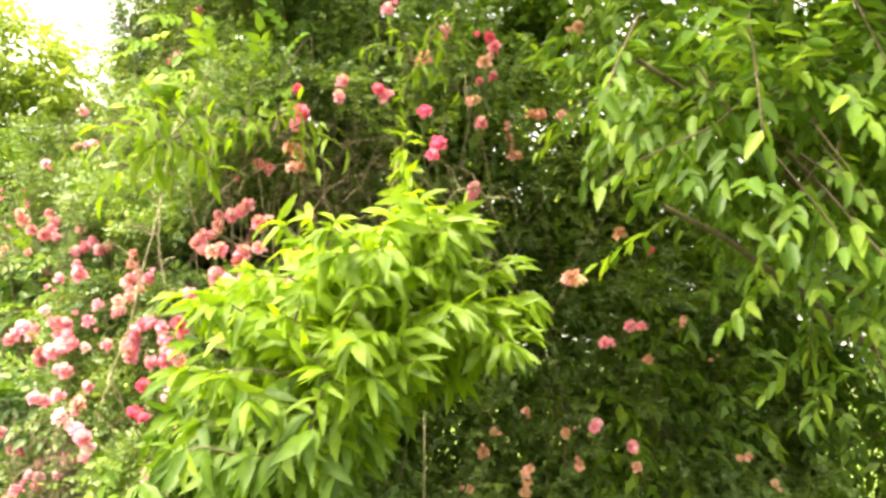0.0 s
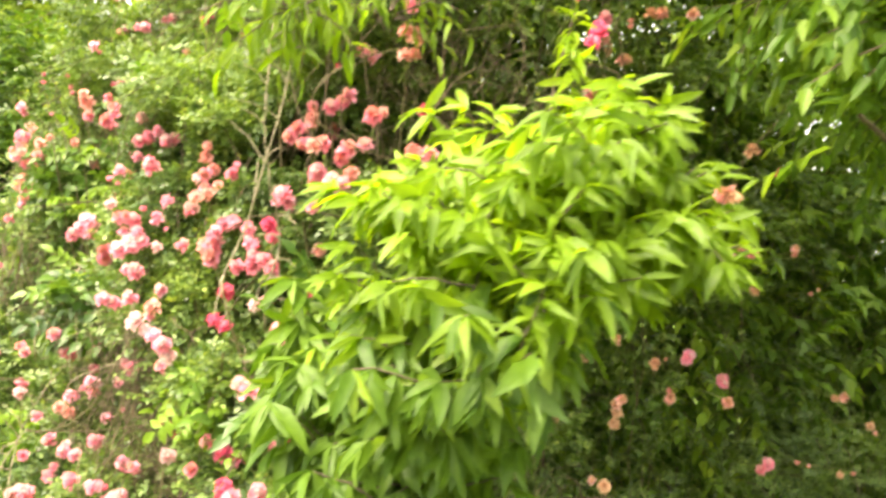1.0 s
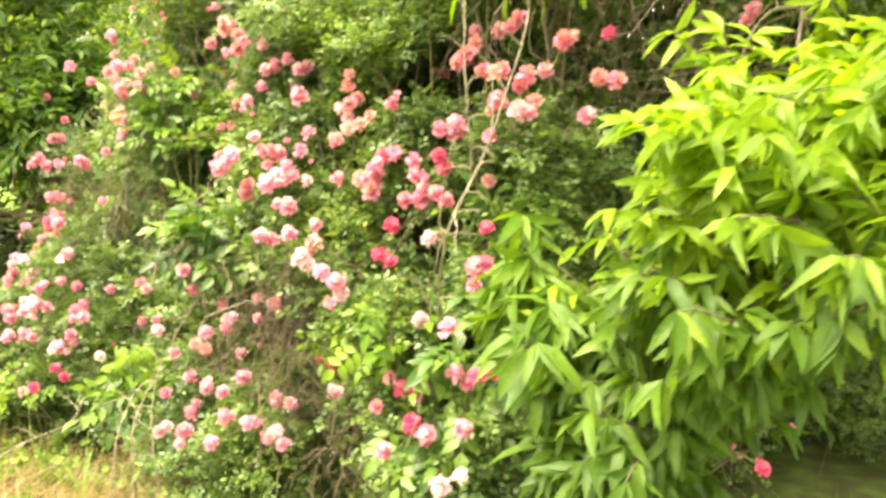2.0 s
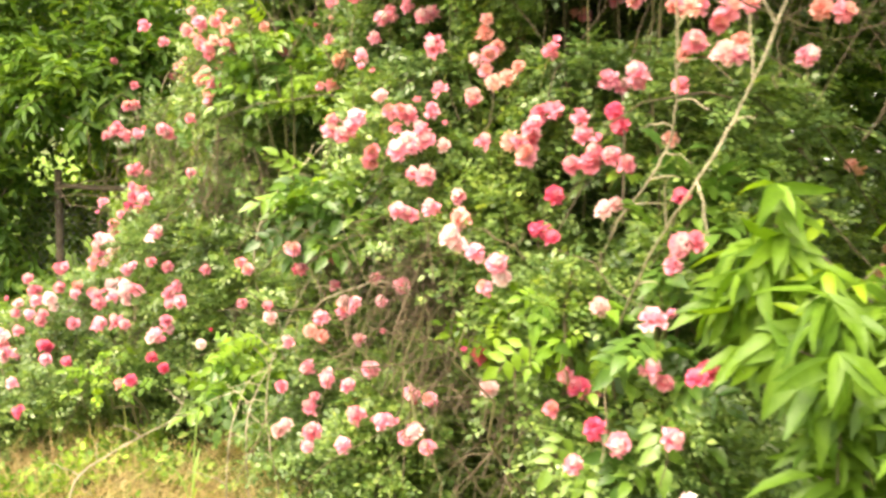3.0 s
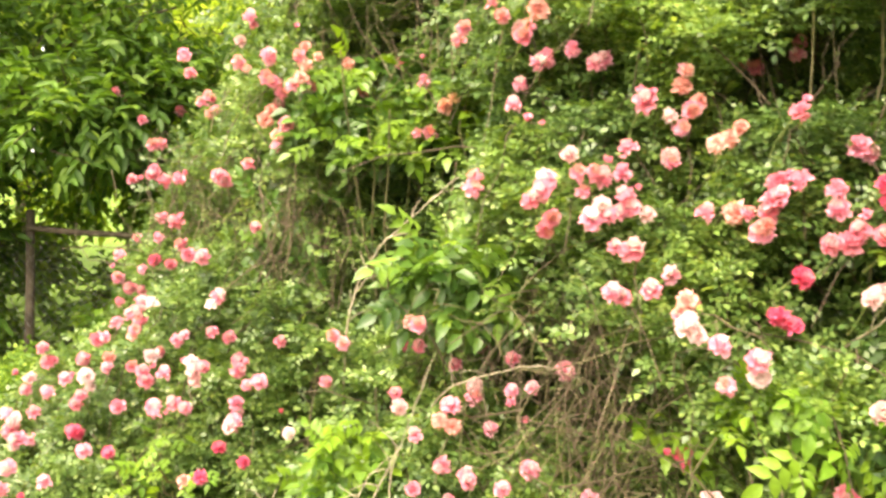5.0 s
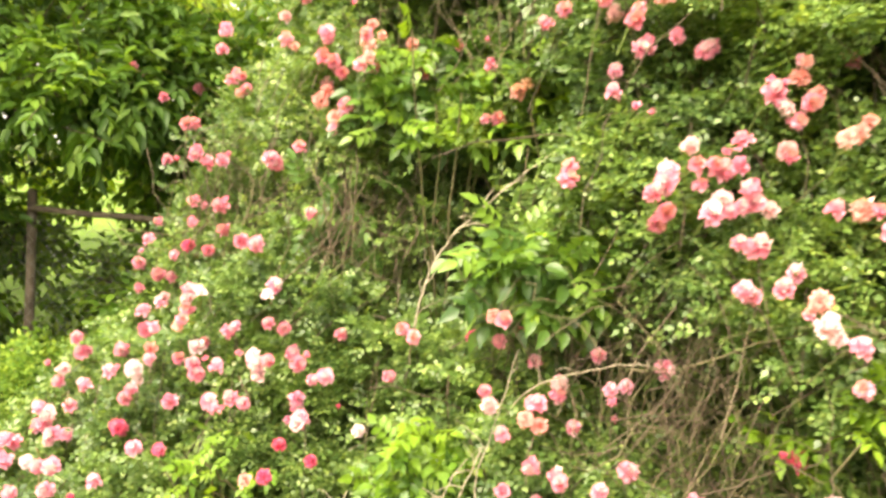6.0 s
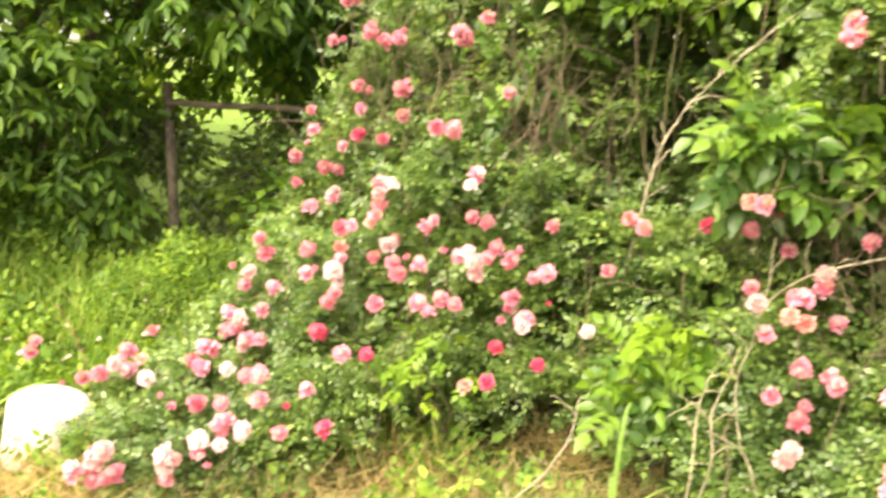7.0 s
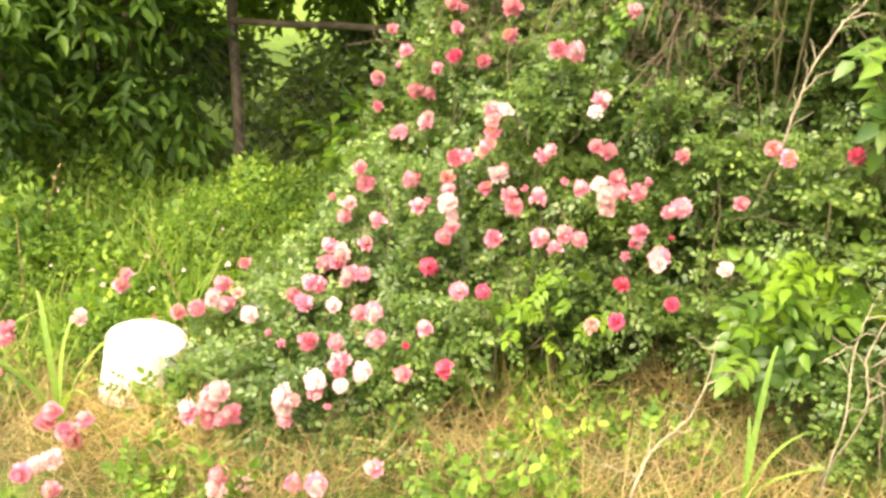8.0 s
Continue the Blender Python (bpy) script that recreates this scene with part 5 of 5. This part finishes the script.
# Out of view: a tree added to keep sky light off the hedge's end.
build_tree("roadside_tree", (5.0, 0.6), 3.6,
           [(4.2, 1.0, 3.4, 1.4, 1.8, 1.3), (3.4, 0.8, 5.2, 1.9, 1.7, 0.8), (4.6, -1.2, 3.4, 1.4, 1.6, 1.5), (4.4, 2.4, 2.0, 1.0, 1.3, 1.4)],
           1500, SLIM, 0.2, TREE_LEAF, "unseen tall tree added to shade the end of the hedge", 8, 0.35, 0.35, 0.13, gap=-0.8)


# ---- fence ----
def build_fence():
    base = float(ground_height(-4.42, 6.93))
    t = thing("wire_fence", (-4.42, 6.93, base), "weathered wooden post and rail fence with diamond wire mesh", "fence")
    along = unit(np.array([0.94, -0.34, 0]))
    for k in (-2, -1, 0, 1):
        foot = np.array([-4.42, 6.93, 0]) + along * 2.1 * k
        foot[2] = float(ground_height(foot[0], foot[1])) - 0.1
        top = np.array([foot[0], foot[1], 1.4])
        v, f = tube(np.stack([foot, foot * 0.5 + top * 0.5 + np.array([0.006, 0, 0]), top - np.array([0, 0, 0.01]), top]), (0.034, 0.029, 0.027, 0.018), 9)
        part("post", mesh_of("post", v, f, POST_WOOD), t)
    a = np.array([-4.42, 6.89, 1.29])
    v, f = tube(arc(a, a + along * 1.6, 0.0, 0.004, 6), np.full(6, 0.019), 7)
    part("rail", mesh_of("rail", v, f, POST_WOOD), t)
    rods = []
    a0 = np.array([-4.42, 6.87, 0]) - along * 4.2
    for i in range(86):
        s = i * 0.07
        for d in (-1, 1):
            p, q = a0 + along * s, a0 + along * (s + d * 0.95)
            p[2], q[2] = 0.3, 1.25
            rods.append(tube(np.stack([p, q]), (0.0006, 0.0006), 3))
    part("mesh_wire", mesh_of("mesh_wire", *bundle(rods), WIRE), t, "grey diamond wire mesh", "stuff")


build_fence()


# ---- white bucket ----
def build_bucket():
    c = (-4.46, 4.97, float(ground_height(-4.46, 4.97)) - 0.05)
    t = thing("bucket", c, "white plastic bucket upside down in the grass", "bucket")
    bm = bmesh.new()
    prof = [(0.150, 0.0), (0.153, 0.012), (0.147, 0.016), (0.146, 0.05), (0.150, 0.056), (0.145, 0.062), (0.138, 0.25), (0.135, 0.263), (0.128, 0.268), (0.0, 0.268)]
    n = 32
    rings = []
    for r, z in prof[:-1]:
        rings.append([bm.verts.new((r * math.cos(2 * math.pi * i / n), r * math.sin(2 * math.pi * i / n), z)) for i in range(n)])
    for a, b in zip(rings, rings[1:]):
        for i in range(n):
            bm.faces.new((a[i], a[(i + 1) % n], b[(i + 1) % n], b[i]))
    bm.faces.new(rings[-1])
    me = bpy.data.meshes.new("body")
    bm.to_mesh(me)
    bm.free()
    me.materials.append(PLASTIC)
    for p in me.polygons:
        p.use_smooth = True
    part("body", me, t, at=Matrix.Translation(c) @ pose(0, 0, 0, 3, 10, 0))
    a = np.linspace(-0.15, math.pi + 0.15, 20)
    hoop = np.stack([0.158 * np.cos(a), -0.05 - 0.03 * np.sin(a), 0.06 + 0.17 * np.sin(a) * 0.6], 1)
    part("handle", mesh_of("handle", *tube(hoop, np.full(20, 0.003), 5), WIRE), t, "thin wire handle", at=Matrix.Translation(c) @ pose(0, 0, 0, 3, 10, 70))


build_bucket()


# ---- broad-bladed tall grass ----
def build_tall_grass(x, y, blades, label):
    """A clump of broad grass: each blade rises and bends over."""
    g = float(ground_height(x, y))
    t = thing("tall_grass", (x, y, g), label, "tall grass", "clumps of tall grass")
    for turn, height, reach, width in blades:
        s = np.linspace(0, 1, 12)
        out, up = reach * s ** 1.8, height * (s - 0.35 * s ** 3) * 1.5
        d = np.array([math.sin(radians(turn)), math.cos(radians(turn))])
        side = np.array([d[1], -d[0]])
        w = width * np.sin(np.clip(0.25 + 0.75 * s, 0, 1) * np.pi) ** 0.7 * (1 - 0.2 * s)
        v = []
        for i in range(12):
            c = np.array([x + d[0] * out[i], y + d[1] * out[i], g + up[i]])
            for k, lift in ((-1, 0.35), (0, 0.0), (1, 0.35)):
                v.append(c + np.array([side[0] * k * w[i], side[1] * k * w[i], lift * w[i]]))
        f = [(3 * i + j, 3 * i + j + 1, 3 * i + j + 4, 3 * i + j + 3) for i in range(11) for j in (0, 1)]
        part("blade", mesh_of("blade", np.array(v), np.array(f), BROAD_GRASS), t)


build_tall_grass(-2.55, 4.2, [(60, 0.55, 0.05, 0.011), (80, 0.27, 0.22, 0.008), (105, 0.2, 0.26, 0.007), (-60, 0.22, 0.16, 0.007), (150, 0.2, 0.14, 0.007), (10, 0.3, 0.08, 0.007)], "clump of broad upright grass blades by the hedge foot")
build_tall_grass(-4.6, 4.6, [(75, 0.42, 0.36, 0.013), (-30, 0.5, 0.15, 0.011), (-90, 0.38, 0.4, 0.012), (140, 0.3, 0.3, 0.01), (30, 0.42, 0.12, 0.009), (-120, 0.45, 0.3, 0.01)], "clump of broad arching grass blades beside the bucket")
build_tall_grass(-5.0, 4.9, [(60, 0.3, 0.3, 0.01), (-30, 0.45, 0.15, 0.01), (-90, 0.3, 0.3, 0.01), (140, 0.3, 0.3, 0.01)], "clump of broad grass blades in the meadow")


# ---- meadow, straw and tall grass ----
def spread(n, x0, x1, y0, y1, patch=None, floor=-0.4):
    x, y = rng.uniform(x0, x1, n), rng.uniform(y0, y1, n)
    p = np.stack([x, y, ground_height(x, y)], 1)
    if patch is not None:
        p = p[patch(p) > floor]
    return p


def upright(n, lean):
    return unit(np.stack([rng.normal(size=n) * lean, rng.normal(size=n) * lean, np.ones(n)], 1))


def build_meadow():
    p = spread(44000, -8.0, -2.9, 4.75, 7.6)
    h = 0.05 + 0.28 * np.clip(Field(0.4, 21)(p) * 0.6 + 0.4, 0, 1) * np.clip((p[:, 1] - 4.4) / 1.5, 0.25, 1)
    h *= np.clip(np.linalg.norm((p[:, :2] - np.array([-4.4, 4.85])) / np.array([0.4, 0.45]), axis=1) - 0.3, 0.15, 1)
    p[:, 2] += h * rng.uniform(0.25, 1.0, len(p))
    p = p[np.linalg.norm(p[:, :2] - np.array([-4.46, 4.97]), axis=1) > 0.2]
    n = len(p)
    al = unit(rng.normal(size=(n, 3)) + np.array([0, 0, 0.25]))
    fa = unit(rng.normal(size=(n, 3)) * 0.5 + np.array([0, -0.3, 1]))
    me = scattered("weeds", pinnate(1, 0.055, DIAMOND, 0.031), p, al, fa, rng.uniform(0.6, 1.2, n) * np.clip(1.2 + 0.5 * Field(0.35, 27)(p), 0.6, 1.9), WEED_LEAF)
    tagged(new("weeds", me), "thick low green weeds in the meadow", "weeds", kind="stuff")
    p = spread(7000, -8.5, -2.9, 4.7, 7.6, Field(0.4, 22), -0.5)
    p = p[np.linalg.norm((p[:, :2] - np.array([-4.42, 4.9])) / np.array([0.28, 0.4]), axis=1) > 1]
    n = len(p)
    al = upright(n, 0.45)
    fa = unit(rng.normal(size=(n, 3)))
    tagged(new("meadow_grass", scattered("meadow_grass", STRIP, p, al, fa, rng.uniform(0.12, 0.34, n), GRASS)), "fine green meadow grass", "grass", kind="stuff")
    p = spread(25000, -5.5, -0.9, 3.5, 5.0, Field(0.5, 23), -0.5)
    n = len(p)
    al = upright(n, 1.5)
    p[:, 2] += rng.uniform(0, 0.06, n)
    tagged(new("dry_grass", scattered("dry_grass", STRAW_STRIP, p, al, unit(rng.normal(size=(n, 3))), rng.uniform(0.08, 0.26, n), STRAW)), "dry tan grass at the hedge foot", "dry grass", kind="stuff")
    p = spread(9000, -6.0, 0.5, 3.4, 4.9, Field(0.35, 25), 0.55)
    p[:, 2] += rng.uniform(0.01, 0.14, len(p))
    n = len(p)
    me = scattered("foot_weeds", pinnate(2, 0.07, LEAFLET, 0.032), p, unit(rng.normal(size=(n, 3)) + np.array([0, 0, 0.25])), unit(rng.normal(size=(n, 3)) * 0.5 + np.array([0, -0.3, 1])), rng.uniform(0.6, 1.3, n), WEED_LEAF)
    tagged(new("foot_weeds", me), "green weeds in the dry grass at the hedge foot", "weeds", kind="stuff")
    p = spread(140, -7.0, -3.6, 4.9, 6.8, Field(0.6, 26), 0.0)
    p[:, 2] += rng.uniform(0.1, 0.22, len(p))
    n = len(p)
    tagged(new("meadow_flowers", scattered("meadow_flowers", pinnate(2, 0.012, LEAFLET, 0.013), p, unit(rng.normal(size=(n, 3))), unit(rng.normal(size=(n, 3)) * 0.4 + np.array([0, -0.3, 1])), rng.uniform(0.7, 1.3, n), WHITE)), "tiny white meadow flowers", "wild flowers", kind="stuff")
    p = spread(9000, -7.0, 2.5, 2.6, 4.9, Field(0.6, 24), -0.2)
    n = len(p)
    tagged(new("verge_grass", scattered("verge_grass", STRIP, p, upright(n, 0.6), unit(rng.normal(size=(n, 3))), rng.uniform(0.08, 0.22, n), GRASS)), "short green grass on the verge", "grass", kind="stuff")


build_meadow()


def build_stalk(points, label):
    line = smooth_line(points, 4)
    t = thing("weed_stalk", tuple(line[0]), label, "weed stalk", "dry weed stalks in the meadow")
    stem = part("stem", mesh_of("stem", *tube(line, np.linspace(0.0035, 0.0015, len(line)), 5), STALK), t)
    for k in range(len(line) // 2, len(line)):
        way = unit(np.array([rng.normal(), rng.normal(), 0.8]))
        part("seed_head", mesh_of("seed_head", *tube(np.stack([line[k], line[k] + way * 0.012, line[k] + way * 0.03]), (0.0012, 0.004, 0.001), 5), STALK), stem)


build_stalk([(-4.36, 5.22, 0.2), (-4.35, 5.2, 0.34), (-4.39, 5.2, 0.48), (-4.44, 5.2, 0.62)], "thin brown weed stalk standing in the meadow")
build_stalk([(-5.12, 5.95, 0.3), (-5.1, 5.92, 0.5), (-5.02, 5.9, 0.72)], "thin leaning brown weed stalk in the meadow")
build_stalk([(-4.97, 5.3, 0.2), (-4.97, 5.3, 0.4), (-4.96, 5.3, 0.68)], "pale dry weed stalk in the meadow")
build_stalk([(-5.6, 6.2, 0.3), (-5.55, 6.2, 0.55), (-5.45, 6.2, 0.75)], "dry weed stalk before the shrubs")
build_stalk([(-3.67, 4.72, 0.15), (-3.67, 4.7, 0.35), (-3.68, 4.7, 0.6)], "thick dry stalk among the low roses")


def build_stick():
    a, b = np.array([-3.24, 4.38, 0.0]), np.array([-3.0, 4.31, 0.0])
    a[2], b[2] = ground_height(a[0], a[1]) + 0.03, ground_height(b[0], b[1]) + 0.025
    t = thing("fallen_stick", tuple(a), "pale dry stick lying in the straw", "stick")
    part("stick", mesh_of("stick", *tube(arc(a, b, 0.01, 0.003, 8), np.linspace(0.008, 0.005, 8), 7), PALE_CANE), t)


build_stick()


def build_scrap():
    """A small crumpled scrap of white paper."""
    c = np.array([-3.22, 4.44, float(ground_height(-3.22, 4.44)) + 0.035])
    t = thing("paper_scrap", tuple(c - np.array([0, 0, 0.03])), "crumpled scrap of white paper lying in the straw", "paper scrap")
    u, w = np.meshgrid(np.linspace(-1, 1, 6), np.linspace(-1, 1, 6), indexing="ij")
    fold = 0.3 * np.sin(3.1 * u + 1.0) * np.cos(2.6 * w) + 0.16 * rng.normal(size=u.shape)
    v = np.stack([u + 0.12 * rng.normal(size=u.shape), w * 0.8, fold], -1).reshape(-1, 3) * 0.024 + c
    i, j = np.meshgrid(np.arange(5), np.arange(5), indexing="ij")
    q = (i * 6 + j).ravel()
    part("sheet", mesh_of("sheet", v, np.stack([q, q + 6, q + 7, q + 1], 1), PLASTIC, False), t)


build_scrap()
